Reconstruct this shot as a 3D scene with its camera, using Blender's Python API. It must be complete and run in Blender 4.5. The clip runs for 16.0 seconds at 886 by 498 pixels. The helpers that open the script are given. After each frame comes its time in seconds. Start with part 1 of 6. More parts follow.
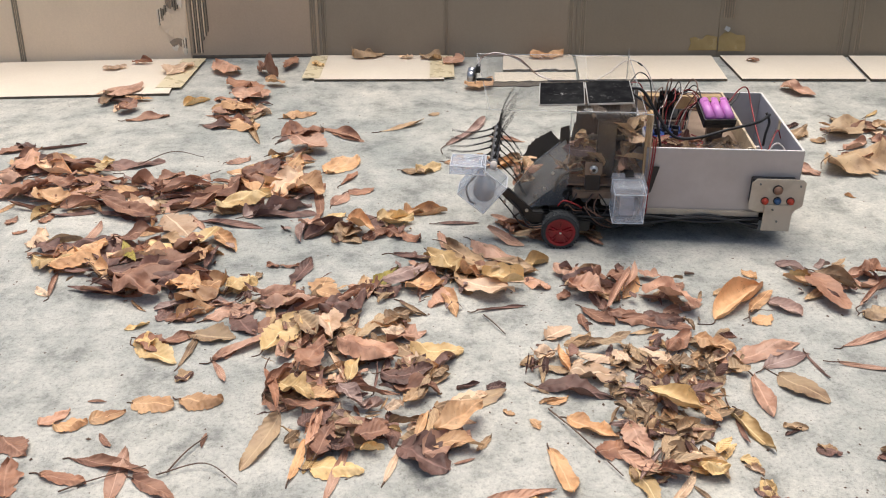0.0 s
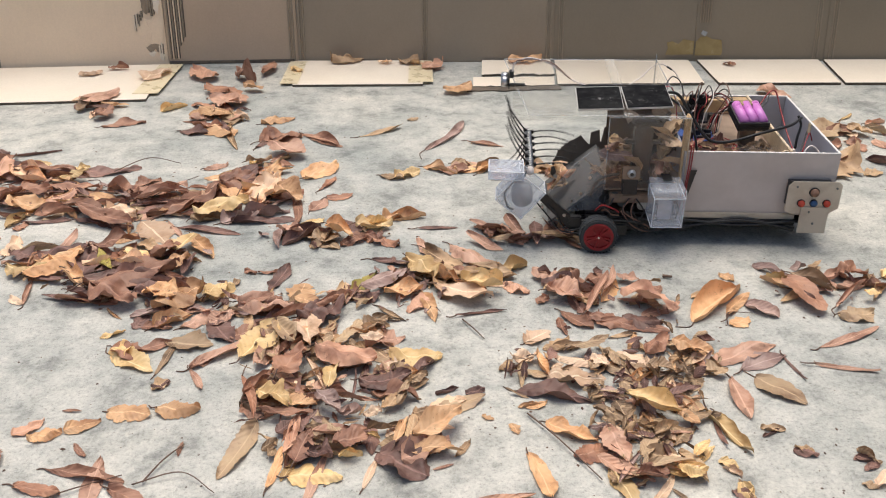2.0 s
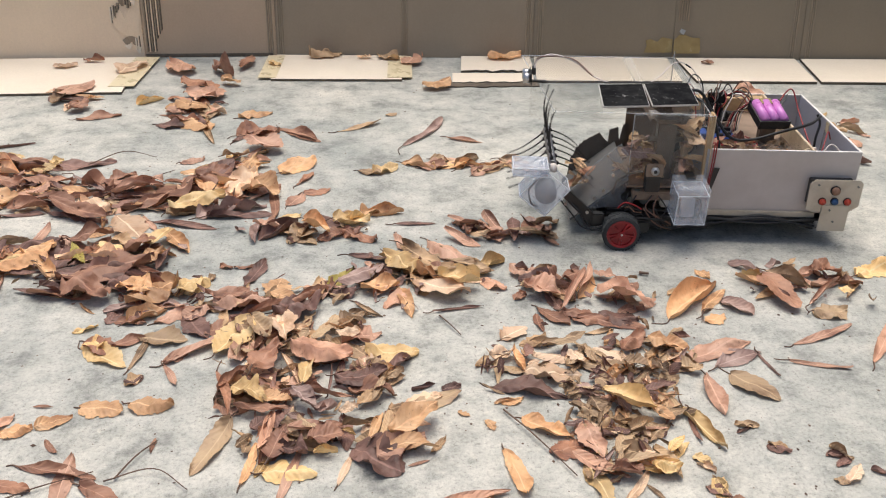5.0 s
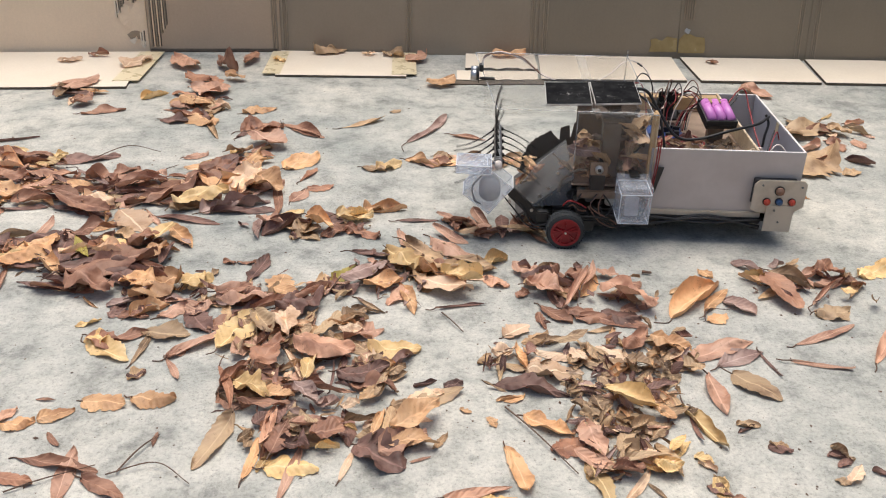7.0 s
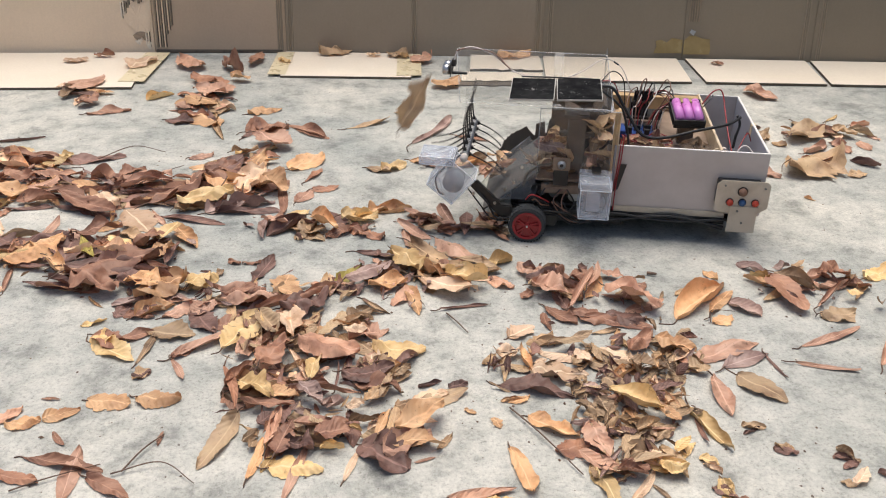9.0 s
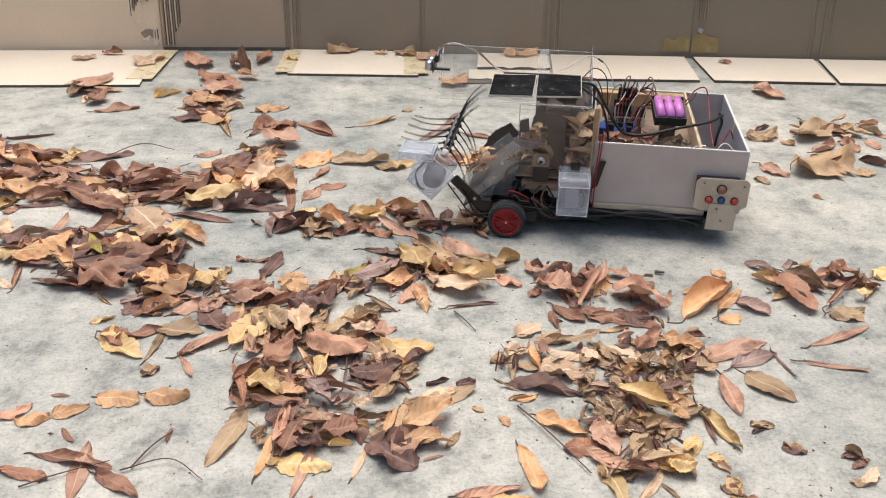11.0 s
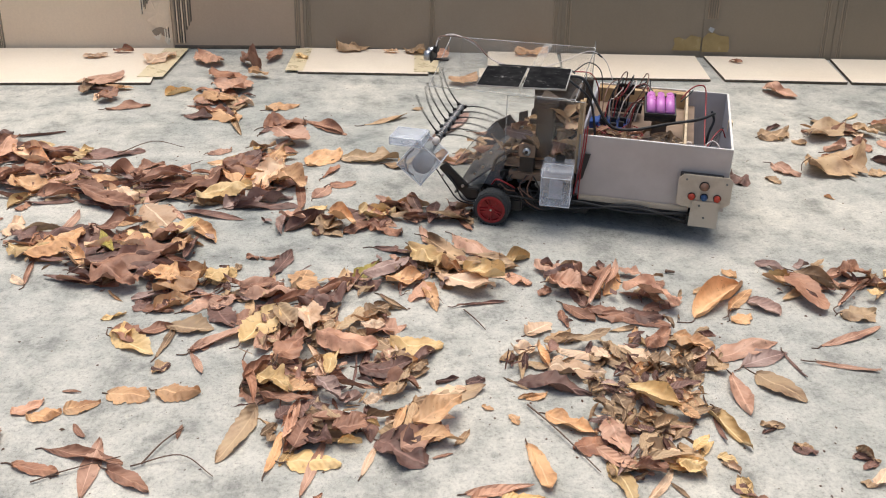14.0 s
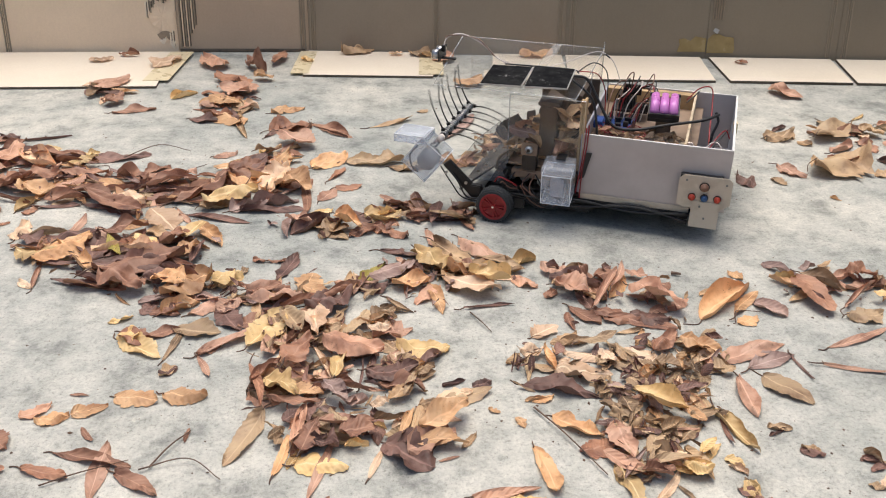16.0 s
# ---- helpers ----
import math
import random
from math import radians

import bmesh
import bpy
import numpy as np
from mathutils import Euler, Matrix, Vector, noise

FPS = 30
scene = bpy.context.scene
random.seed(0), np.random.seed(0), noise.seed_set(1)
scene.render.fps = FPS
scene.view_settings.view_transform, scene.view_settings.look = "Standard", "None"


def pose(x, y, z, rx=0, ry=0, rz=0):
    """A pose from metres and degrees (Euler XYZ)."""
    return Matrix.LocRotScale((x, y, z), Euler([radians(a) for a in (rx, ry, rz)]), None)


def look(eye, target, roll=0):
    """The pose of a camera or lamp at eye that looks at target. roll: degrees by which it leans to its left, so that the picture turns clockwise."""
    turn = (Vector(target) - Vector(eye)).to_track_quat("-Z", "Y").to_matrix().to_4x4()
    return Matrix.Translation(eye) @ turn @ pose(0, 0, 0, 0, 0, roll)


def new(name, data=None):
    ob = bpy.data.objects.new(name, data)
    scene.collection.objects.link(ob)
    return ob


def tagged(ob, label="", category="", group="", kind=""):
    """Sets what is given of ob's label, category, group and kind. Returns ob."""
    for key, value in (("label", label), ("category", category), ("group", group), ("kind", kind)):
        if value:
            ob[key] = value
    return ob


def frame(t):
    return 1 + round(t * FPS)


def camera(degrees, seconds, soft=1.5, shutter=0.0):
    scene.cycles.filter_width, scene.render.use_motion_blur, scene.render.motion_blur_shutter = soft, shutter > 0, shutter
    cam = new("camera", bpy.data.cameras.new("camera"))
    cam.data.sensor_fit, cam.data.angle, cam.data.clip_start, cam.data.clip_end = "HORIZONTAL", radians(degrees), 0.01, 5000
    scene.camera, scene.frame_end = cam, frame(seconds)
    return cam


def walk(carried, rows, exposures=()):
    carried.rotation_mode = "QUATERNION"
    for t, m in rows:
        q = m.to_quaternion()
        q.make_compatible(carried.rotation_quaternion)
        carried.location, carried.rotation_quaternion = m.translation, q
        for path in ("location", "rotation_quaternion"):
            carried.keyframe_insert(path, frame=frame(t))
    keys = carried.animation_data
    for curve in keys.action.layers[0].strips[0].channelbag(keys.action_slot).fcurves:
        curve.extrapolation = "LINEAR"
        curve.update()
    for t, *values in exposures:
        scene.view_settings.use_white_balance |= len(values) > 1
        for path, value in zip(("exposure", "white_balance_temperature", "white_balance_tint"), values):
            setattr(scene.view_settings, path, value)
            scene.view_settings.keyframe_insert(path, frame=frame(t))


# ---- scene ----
cam = camera(54.3, 16.0, soft=1.1, shutter=0.3)

PATH = [
    (0, (0.0011, 0.0003, 0.7181), 62.028, 0.115, -0.761),
    (0.5, (0.0010, 0.0010, 0.7176), 62.272, -0.122, -0.711),
    (1, (0.0028, 0.0024, 0.7175), 62.267, -0.448, -0.712),
    (1.5, (0.0058, 0.0016, 0.7175), 62.287, -0.789, -0.657),
    (2, (0.0068, 0.0023, 0.7170), 62.338, -1.236, -0.560),
    (2.5, (0.0100, 0.0032, 0.7171), 62.398, -1.686, -0.602),
    (3, (0.0109, 0.0046, 0.7165), 62.345, -2.113, -0.416),
    (3.5, (0.0115, 0.0048, 0.7162), 62.252, -2.351, -0.205),
    (4, (0.0117, 0.0053, 0.7156), 62.165, -2.520, 0.035),
    (6.5, (0.0088, 0.0046, 0.7138), 62.000, -2.750, 0.823),
    (7, (0.0090, 0.0043, 0.7140), 61.937, -2.608, 0.914),
    (7.5, (0.0086, 0.0039, 0.7132), 61.970, -2.476, 0.950),
    (8, (0.0077, 0.0039, 0.7135), 62.023, -2.392, 0.938),
    (8.5, (0.0081, 0.0044, 0.7133), 62.043, -2.386, 0.923),
    (9, (0.0077, 0.0036, 0.7130), 62.030, -2.304, 0.894),
    (11.5, (0.0039, 0.0034, 0.7132), 61.877, -1.761, 0.847),
    (12, (0.0042, 0.0029, 0.7134), 61.878, -1.640, 0.830),
    (12.5, (0.0038, 0.0037, 0.7133), 61.818, -1.588, 0.802),
    (13, (0.0026, 0.0028, 0.7124), 61.797, -1.522, 0.858),
    (13.5, (0.0023, 0.0031, 0.7124), 61.804, -1.416, 0.874),
    (14, (0.0016, 0.0027, 0.7126), 61.815, -1.263, 0.800),
    (14.5, (0.0014, 0.0018, 0.7136), 61.810, -1.132, 0.710),
    (15, (0.0015, 0.0021, 0.7134), 61.809, -0.948, 0.598),
    (15.5, (-0.0000, 0.0030, 0.7132), 61.798, -0.897, 0.554),
    (16, (0.0000, 0.0026, 0.7145), 61.918, -0.894, 0.442),
]

ROBOT_ROWS = [
    (0, 0.2039, 1.3465, -5.81),
    (0.5, 0.2288, 1.3446, -5.67),
    (1, 0.2541, 1.3430, -5.76),
    (1.5, 0.2813, 1.3418, -5.36),
    (2, 0.3075, 1.3399, -5.17),
    (2.5, 0.3315, 1.3376, -5.33),
    (3, 0.3575, 1.3360, -5.03),
    (3.5, 0.3816, 1.3332, -5.20),
    (4, 0.4084, 1.3337, -5.03),
    (4.3, 0.4190, 1.3345, -5.00),
    (5.0, 0.3870, 1.3350, -4.95),
    (5.5, 0.3620, 1.3352, -4.90),
    (6.0, 0.3360, 1.3355, -4.85),
    (6.5, 0.3098, 1.3365, -4.83),
    (7, 0.2833, 1.3388, -5.10),
    (7.5, 0.2565, 1.3430, -5.81),
    (8, 0.2397, 1.3543, -7.46),
    (8.5, 0.2250, 1.3607, -8.50),
    (9, 0.2107, 1.3691, -9.33),
    (11.5, 0.1536, 1.3845, -10.91),
    (12, 0.1495, 1.3943, -12.27),
    (12.5, 0.1440, 1.4029, -13.51),
    (13, 0.1252, 1.4138, -14.45),
    (13.5, 0.1202, 1.4187, -14.94),
    (14, 0.1193, 1.4237, -15.72),
    (14.5, 0.1181, 1.4298, -16.54),
    (15, 0.1155, 1.4372, -17.48),
    (15.5, 0.1139, 1.4475, -18.96),
    (16, 0.1140, 1.4461, -18.66),
]

# the rake's turning, in degrees
RAKE = [
    (0, 80), (0.5, -85), (1, -250), (1.5, -430), (2, -590),
    (2.5, -762), (3, -928), (3.5, -1116), (4, -1279), (6.5, -2024),
    (7, -2179), (7.5, -2339), (8, -2499), (8.5, -2639), (9, -2781),
    (11.5, -3568), (12, -3736), (12.5, -3894), (13, -4069), (13.5, -4255),
    (14, -4431), (14.5, -4637), (15, -4805), (15.5, -5003), (16, -5160),
]

walk(cam, [(t, pose(*eye, tilt, 0, turn) @ pose(0, 0, 0, 0, 0, roll)) for t, eye, tilt, turn, roll in PATH], exposures=[(0, 0.60), (16, 0.60)])

# ---- light: open shade under a bright overcast sky ----
world = bpy.data.worlds.new("sky")
scene.world = world
world.use_nodes = True
sky = world.node_tree.nodes.new("ShaderNodeTexSky")
sky.sky_type = "NISHITA"
sky.sun_disc = False
sky.sun_elevation, sky.sun_rotation = radians(77), radians(355)
sky.air_density, sky.dust_density = 1.0, 4.5
back = world.node_tree.nodes["Background"]
back.inputs["Strength"].default_value = 0.086
world.node_tree.links.new(sky.outputs[0], back.inputs["Color"])
sun = new("sun", bpy.data.lights.new("sun", "SUN"))
sun.data.energy, sun.data.angle, sun.data.color = 1.75, radians(48), (1.0, 0.955, 0.875)
sun.matrix_world = look((0, 0, 5), (0.10, -1.15, 0))

# ---- materials ----
def nodes(name):
    m = bpy.data.materials.new(name)
    m.use_nodes = True
    nt = m.node_tree
    return m, nt, nt.nodes["Principled BSDF"], nt.links


def add(nt, kind, **values):
    n = nt.nodes.new(kind)
    for key, value in values.items():
        n.inputs[key.replace("_", " ")].default_value = value
    return n


def ramp(nt, source, stops):
    r = nt.nodes.new("ShaderNodeValToRGB")
    els = r.color_ramp.elements
    while len(els) < len(stops):
        els.new(0.5)
    for e, (at, c) in zip(els, stops):
        e.position, e.color = at, (*c, 1) if len(c) == 3 else c
    nt.links.new(source, r.inputs[0])
    return r.outputs[0]


def mixed(nt, a, b, fac, mode="MIX"):
    n = nt.nodes.new("ShaderNodeMix")
    n.data_type, n.blend_type = "RGBA", mode
    for slot, v in ((0, fac), (6, a), (7, b)):
        if isinstance(v, bpy.types.NodeSocket):
            nt.links.new(v, n.inputs[slot])
        else:
            n.inputs[slot].default_value = v if slot == 0 else (*v, 1)
    return n.outputs[2]


def coords(nt, which="Object", scale=(1, 1, 1)):
    c = nt.nodes.new("ShaderNodeTexCoord")
    m = add(nt, "ShaderNodeMapping", Scale=scale)
    nt.links.new(c.outputs[which], m.inputs[0])
    return m.outputs[0]


def noisy(nt, at, scale, detail=6, rough=0.6):
    n = add(nt, "ShaderNodeTexNoise", Scale=scale, Detail=detail, Roughness=rough)
    nt.links.new(at, n.inputs["Vector"])
    return n.outputs[0]


def bumpy(nt, p, height, strength, distance):
    b = add(nt, "ShaderNodeBump", Strength=strength, Distance=distance)
    nt.links.new(height, b.inputs["Height"])
    nt.links.new(b.outputs[0], p.inputs["Normal"])


def worn(name, base, dark, rough=0.5, metal=0.0, grain=60.0, bump=0.15, amount=0.6):
    """A surface with fine grain, larger stains and a light relief."""
    m, nt, p, links = nodes(name)
    at = coords(nt)
    fine, broad = noisy(nt, at, grain), noisy(nt, at, grain / 9, 4)
    fac = nt.nodes.new("ShaderNodeMath")
    fac.operation = "MULTIPLY"
    links.new(fine, fac.inputs[0]), links.new(broad, fac.inputs[1])
    lo = 0.25 + 0.12 * (1 - amount)
    col = ramp(nt, fac.outputs[0], [(0.10, dark), (lo, base), (0.7, tuple(min(1, c * 1.08) for c in base))])
    links.new(col, p.inputs["Base Color"])
    p.inputs["Metallic"].default_value = metal
    links.new(ramp(nt, fine, [(0.2, (rough * 0.8,) * 3), (0.8, (min(1, rough * 1.25),) * 3)]), p.inputs["Roughness"])
    bumpy(nt, p, fine, bump, 0.002)
    return m


def concrete():
    m, nt, p, links = nodes("weathered_concrete")
    at = coords(nt)
    broad, mid, fine = noisy(nt, at, 1.6, 5, 0.62), noisy(nt, at, 11, 8, 0.72), noisy(nt, at, 190, 6, 0.8)
    grit = noisy(nt, at, 420, 3, 0.6)
    base = ramp(nt, broad, [(0.34, (0.31, 0.33, 0.315)), (0.48, (0.465, 0.462, 0.428)), (0.62, (0.59, 0.568, 0.512))])
    # Brighter near ground is put into the colour: paler towards low y, broken by noise.
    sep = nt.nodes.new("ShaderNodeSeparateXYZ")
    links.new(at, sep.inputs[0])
    near_brightness = nt.nodes.new("ShaderNodeMath")
    near_brightness.operation = "MULTIPLY_ADD"
    links.new(broad, near_brightness.inputs[0])
    near_brightness.inputs[1].default_value = 2.2
    links.new(sep.outputs[1], near_brightness.inputs[2])
    pale = ramp(nt, near_brightness.outputs[0], [(0.0, (1, 1, 1)), (1.0, (0, 0, 0))])
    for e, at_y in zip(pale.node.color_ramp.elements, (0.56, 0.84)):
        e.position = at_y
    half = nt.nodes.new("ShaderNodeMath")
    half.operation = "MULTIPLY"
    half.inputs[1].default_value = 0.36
    links.new(near_brightness.outputs[0], half.inputs[0]), links.new(half.outputs[0], pale.node.inputs[0])
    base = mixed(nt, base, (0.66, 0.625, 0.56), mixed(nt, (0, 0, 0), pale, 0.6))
    blot = ramp(nt, mid, [(0.34, (0.42, 0.44, 0.44)), (0.48, (0.88, 0.89, 0.88)), (0.60, (1.10, 1.09, 1.07))])
    col = mixed(nt, base, blot, 0.85, "MULTIPLY")
    cloud = ramp(nt, noisy(nt, at, 4.2, 9, 0.78), [(0.38, (0.72, 0.75, 0.75)), (0.50, (1.0, 1.0, 1.0)), (0.64, (1.06, 1.05, 1.03))])
    col = mixed(nt, col, cloud, 0.62, "MULTIPLY")
    spec = ramp(nt, fine, [(0.36, (0.34, 0.34, 0.33)), (0.46, (0.92, 0.92, 0.92)), (0.60, (1.14, 1.14, 1.13))])
    col = mixed(nt, col, spec, 0.55, "MULTIPLY")
    grain = ramp(nt, noisy(nt, at, 40, 9, 0.85), [(0.37, (0.60, 0.61, 0.61)), (0.47, (0.97, 0.97, 0.97)), (0.62, (1.08, 1.08, 1.07))])
    col = mixed(nt, col, grain, 0.75, "MULTIPLY")
    fleck = ramp(nt, noisy(nt, coords(nt, scale=(1, 0.8, 1)), 75, 5, 0.7), [(0.60, (1, 1, 1)), (0.67, (1.22, 1.20, 1.16))])
    col = mixed(nt, col, fleck, 0.7, "MULTIPLY")
    # small dark pits
    v = add(nt, "ShaderNodeTexVoronoi", Scale=55.0)
    links.new(at, v.inputs["Vector"])
    pits = ramp(nt, v.outputs["Distance"], [(0.04, (0.60, 0.59, 0.57)), (0.10, (1, 1, 1))])
    keep = ramp(nt, noisy(nt, at, 6.0, 3), [(0.55, (0, 0, 0)), (0.68, (1, 1, 1))])
    col = mixed(nt, col, mixed(nt, col, pits, 1.0, "MULTIPLY"), keep)
    links.new(col, p.inputs["Base Color"])
    p.inputs["Roughness"].default_value = 0.86
    h = mixed(nt, fine, grit, 0.45)
    bumpy(nt, p, h, 0.5, 0.004)
    return m


def cardboard(name, base, dark, gloss=0.6):
    m, nt, p, links = nodes(name)
    at = coords(nt)
    flute = coords(nt, scale=(1, 1, 0.02))
    fine, broad = noisy(nt, at, 180, 5, 0.7), noisy(nt, at, 3.0, 5)
    streak = noisy(nt, flute, 130, 2)
    col = ramp(nt, broad, [(0.3, dark), (0.6, base)])
    col = mixed(nt, col, ramp(nt, streak, [(0.3, (0.90, 0.90, 0.90)), (0.7, (1.05, 1.05, 1.05))]), 0.14, "MULTIPLY")
    col = mixed(nt, col, ramp(nt, fine, [(0.3, (0.88, 0.87, 0.86)), (0.65, (1.03, 1.03, 1.03))]), 0.45, "MULTIPLY")
    links.new(col, p.inputs["Base Color"])
    p.inputs["Roughness"].default_value = gloss
    bumpy(nt, p, mixed(nt, streak, broad, 0.7), 0.12, 0.004)
    return m


def leaf_material(name, base, dark, light, gloss=0.5):
    """Dry leaf: midrib and side veins by the blade's own coordinates, mottling, spots, one tint for each leaf."""
    grey = [0.05 * (0.3 * c[0] + 0.6 * c[1] + 0.1 * c[2]) for c in (base, dark, light)]
    base, dark, light = [(min(0.9, c[0] * 0.97 + g), c[1] * 0.97 + g, c[2] * 0.93 + g) for c, g in zip((base, dark, light), grey)]
    m, nt, p, links = nodes(name)
    uv = nt.nodes.new("ShaderNodeUVMap")
    sep = nt.nodes.new("ShaderNodeSeparateXYZ")
    links.new(uv.outputs[0], sep.inputs[0])
    across = nt.nodes.new("ShaderNodeMath")
    across.operation = "ABSOLUTE"
    links.new(sep.outputs[1], across.inputs[0])
    vein = nt.nodes.new("ShaderNodeMath")
    vein.operation = "MULTIPLY_ADD"
    links.new(across.outputs[0], vein.inputs[0])
    vein.inputs[1].default_value = -0.22
    links.new(sep.outputs[0], vein.inputs[2])
    wave = nt.nodes.new("ShaderNodeMath")
    wave.operation = "SINE"
    many = nt.nodes.new("ShaderNodeMath")
    many.operation = "MULTIPLY"
    many.inputs[1].default_value = 50
    links.new(vein.outputs[0], many.inputs[0]), links.new(many.outputs[0], wave.inputs[0])
    at = coords(nt)
    info, geo = nt.nodes.new("ShaderNodeObjectInfo"), nt.nodes.new("ShaderNodeNewGeometry")
    tint = nt.nodes.new("ShaderNodeMath")
    tint.operation = "ADD"
    links.new(info.outputs["Random"], tint.inputs[0]), links.new(geo.outputs["Random Per Island"], tint.inputs[1])
    one = nt.nodes.new("ShaderNodeMath")
    one.operation = "FRACT"
    links.new(tint.outputs[0], one.inputs[0])
    n4 = nt.nodes.new("ShaderNodeTexNoise")
    n4.noise_dimensions = "4D"
    n4.inputs["Scale"].default_value, n4.inputs["Detail"].default_value = 28, 6
    links.new(at, n4.inputs["Vector"])
    off = nt.nodes.new("ShaderNodeMath")
    off.operation = "MULTIPLY"
    off.inputs[1].default_value = 40
    links.new(one.outputs[0], off.inputs[0]), links.new(off.outputs[0], n4.inputs["W"])
    col = ramp(nt, n4.outputs[0], [(0.32, dark), (0.46, base), (0.66, light)])
    col = mixed(nt, col, ramp(nt, one.outputs[0], [(0.0, (0.74, 0.70, 0.67)), (0.3, (0.95, 0.92, 0.90)), (0.65, (1.10, 1.08, 1.05)), (1.0, (1.30, 1.20, 1.08))]), 1.0, "MULTIPLY")
    col = mixed(nt, col, ramp(nt, wave.outputs[0], [(0.0, (1, 1, 1)), (0.90, (1, 1, 1)), (1.0, (0.78, 0.74, 0.70))]), 0.16, "MULTIPLY")
    col = mixed(nt, tuple(min(1, c * 1.25) for c in light), col, ramp(nt, across.outputs[0], [(0.03, (0.35,) * 3), (0.09, (1, 1, 1))]))
    spots = ramp(nt, noisy(nt, at, 120, 4, 0.7), [(0.30, (0.30, 0.22, 0.18)), (0.40, (1, 1, 1))])
    col = mixed(nt, col, spots, 0.6, "MULTIPLY")
    links.new(col, p.inputs["Base Color"])
    p.inputs["Roughness"].default_value = gloss
    p.inputs["Specular IOR Level"].default_value = 0.35
    wrinkle = noisy(nt, coords(nt, scale=(1.0, 2.2, 1.0)), 95, 4, 0.65)
    bumpy(nt, p, mixed(nt, mixed(nt, wave.outputs[0], n4.outputs[0], 0.75), wrinkle, 0.45), 0.75, 0.0022)
    thin = nt.nodes.new("ShaderNodeBsdfTranslucent")
    links.new(col, thin.inputs["Color"])
    both = nt.nodes.new("ShaderNodeMixShader")
    both.inputs[0].default_value = 0.09
    links.new(p.outputs[0], both.inputs[1]), links.new(thin.outputs[0], both.inputs[2])
    links.new(both.outputs[0], nt.nodes["Material Output"].inputs["Surface"])
    return m


def clear(name, tint=(0.95, 0.96, 0.96), milk=0.0, rough=0.06):
    """Clear or milky plastic sheet: see-through with Fresnel gloss."""
    m, nt, p, links = nodes(name)
    nt.nodes.remove(p)
    see = add(nt, "ShaderNodeBsdfTransparent", Color=(*tint, 1))
    gloss = add(nt, "ShaderNodeBsdfGlossy", Roughness=rough)
    haze = add(nt, "ShaderNodeBsdfDiffuse", Color=(0.86, 0.88, 0.92, 1))
    at = coords(nt)
    smear = ramp(nt, noisy(nt, at, 22, 5), [(0.35, (milk * 0.6,) * 3), (0.75, (min(1, milk * 1.5 + 0.012),) * 3)])
    a, b = nt.nodes.new("ShaderNodeMixShader"), nt.nodes.new("ShaderNodeMixShader")
    links.new(smear, a.inputs[0]), links.new(see.outputs[0], a.inputs[1]), links.new(haze.outputs[0], a.inputs[2])
    fres = add(nt, "ShaderNodeLayerWeight", Blend=0.25)
    links.new(ramp(nt, fres.outputs["Facing"], [(0.0, (0.02,) * 3), (0.6, (0.05,) * 3), (1.0, (0.5,) * 3)]), b.inputs[0]), links.new(a.outputs[0], b.inputs[1]), links.new(gloss.outputs[0], b.inputs[2])
    links.new(b.outputs[0], nt.nodes["Material Output"].inputs["Surface"])
    return m


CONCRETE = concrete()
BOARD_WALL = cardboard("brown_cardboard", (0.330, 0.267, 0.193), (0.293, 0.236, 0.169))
# Second sheet: brown lightened, the left-hand light put into its colour.
BOARD_PART_LIT = cardboard("part_lit_cardboard", (0.52, 0.395, 0.28), (0.46, 0.35, 0.245))
# First sheet: a paler board, brightened further for the light on the left.
BOARD_PALER_LIT = cardboard("paler_lit_cardboard", (0.86, 0.69, 0.50), (0.80, 0.635, 0.455))
BOARD_DARK = cardboard("torn_cardboard", (0.36, 0.28, 0.20), (0.20, 0.15, 0.105), 0.8)
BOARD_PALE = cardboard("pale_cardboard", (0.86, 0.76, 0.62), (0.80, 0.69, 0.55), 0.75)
# Dark core brown; also painted in as shade at foot and rib gaps.
BOARD_CORE_SHADE = worn("cardboard_core_and_shade", (0.15, 0.12, 0.09), (0.05, 0.04, 0.03), 0.9)
# Right-hand sheets: the same brown darkened, the wall's dimmer light as colour.
BOARD_SHADED = cardboard("shaded_brown_cardboard", (0.270, 0.221, 0.158), (0.240, 0.196, 0.140))
TAPE = worn("brown_parcel_tape", (0.78, 0.67, 0.45), (0.66, 0.54, 0.33), 0.28, grain=25)
CLEARTAPE = clear("clear_tape", (0.95, 0.93, 0.88), 0.12, 0.12)
DARKTAPE = worn("amber_tape", (0.37, 0.275, 0.12), (0.25, 0.18, 0.075), 0.25, grain=25)
WHITE = worn("white_foam_board", (0.56, 0.505, 0.475), (0.45, 0.40, 0.37), 0.45, grain=18, bump=0.04, amount=0.3)
EDGE = worn("white_board_edge", (0.85, 0.82, 0.79), (0.7, 0.66, 0.6), 0.6)
FOAM = worn("packing_foam", (0.80, 0.70, 0.62), (0.70, 0.58, 0.50), 0.8, grain=60, bump=0.3)
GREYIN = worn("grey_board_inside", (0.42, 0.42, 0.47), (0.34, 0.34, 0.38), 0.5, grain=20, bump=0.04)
WOOD = worn("raw_plywood", (0.52, 0.36, 0.19), (0.34, 0.21, 0.10), 0.6, grain=45)
PALEWOOD = worn("pale_plywood_edge", (0.68, 0.56, 0.40), (0.48, 0.36, 0.22), 0.6, grain=70)
GUARD = clear("scuffed_grey_acrylic", (0.90, 0.90, 0.88), 0.09, 0.15)
WALLPAINT = worn("dull_grey_render", (0.22, 0.21, 0.20), (0.14, 0.13, 0.12), 0.9, grain=8)
BINBOARD = worn("dark_brown_bin_board", (0.115, 0.083, 0.060), (0.05, 0.036, 0.026), 0.5, grain=30)
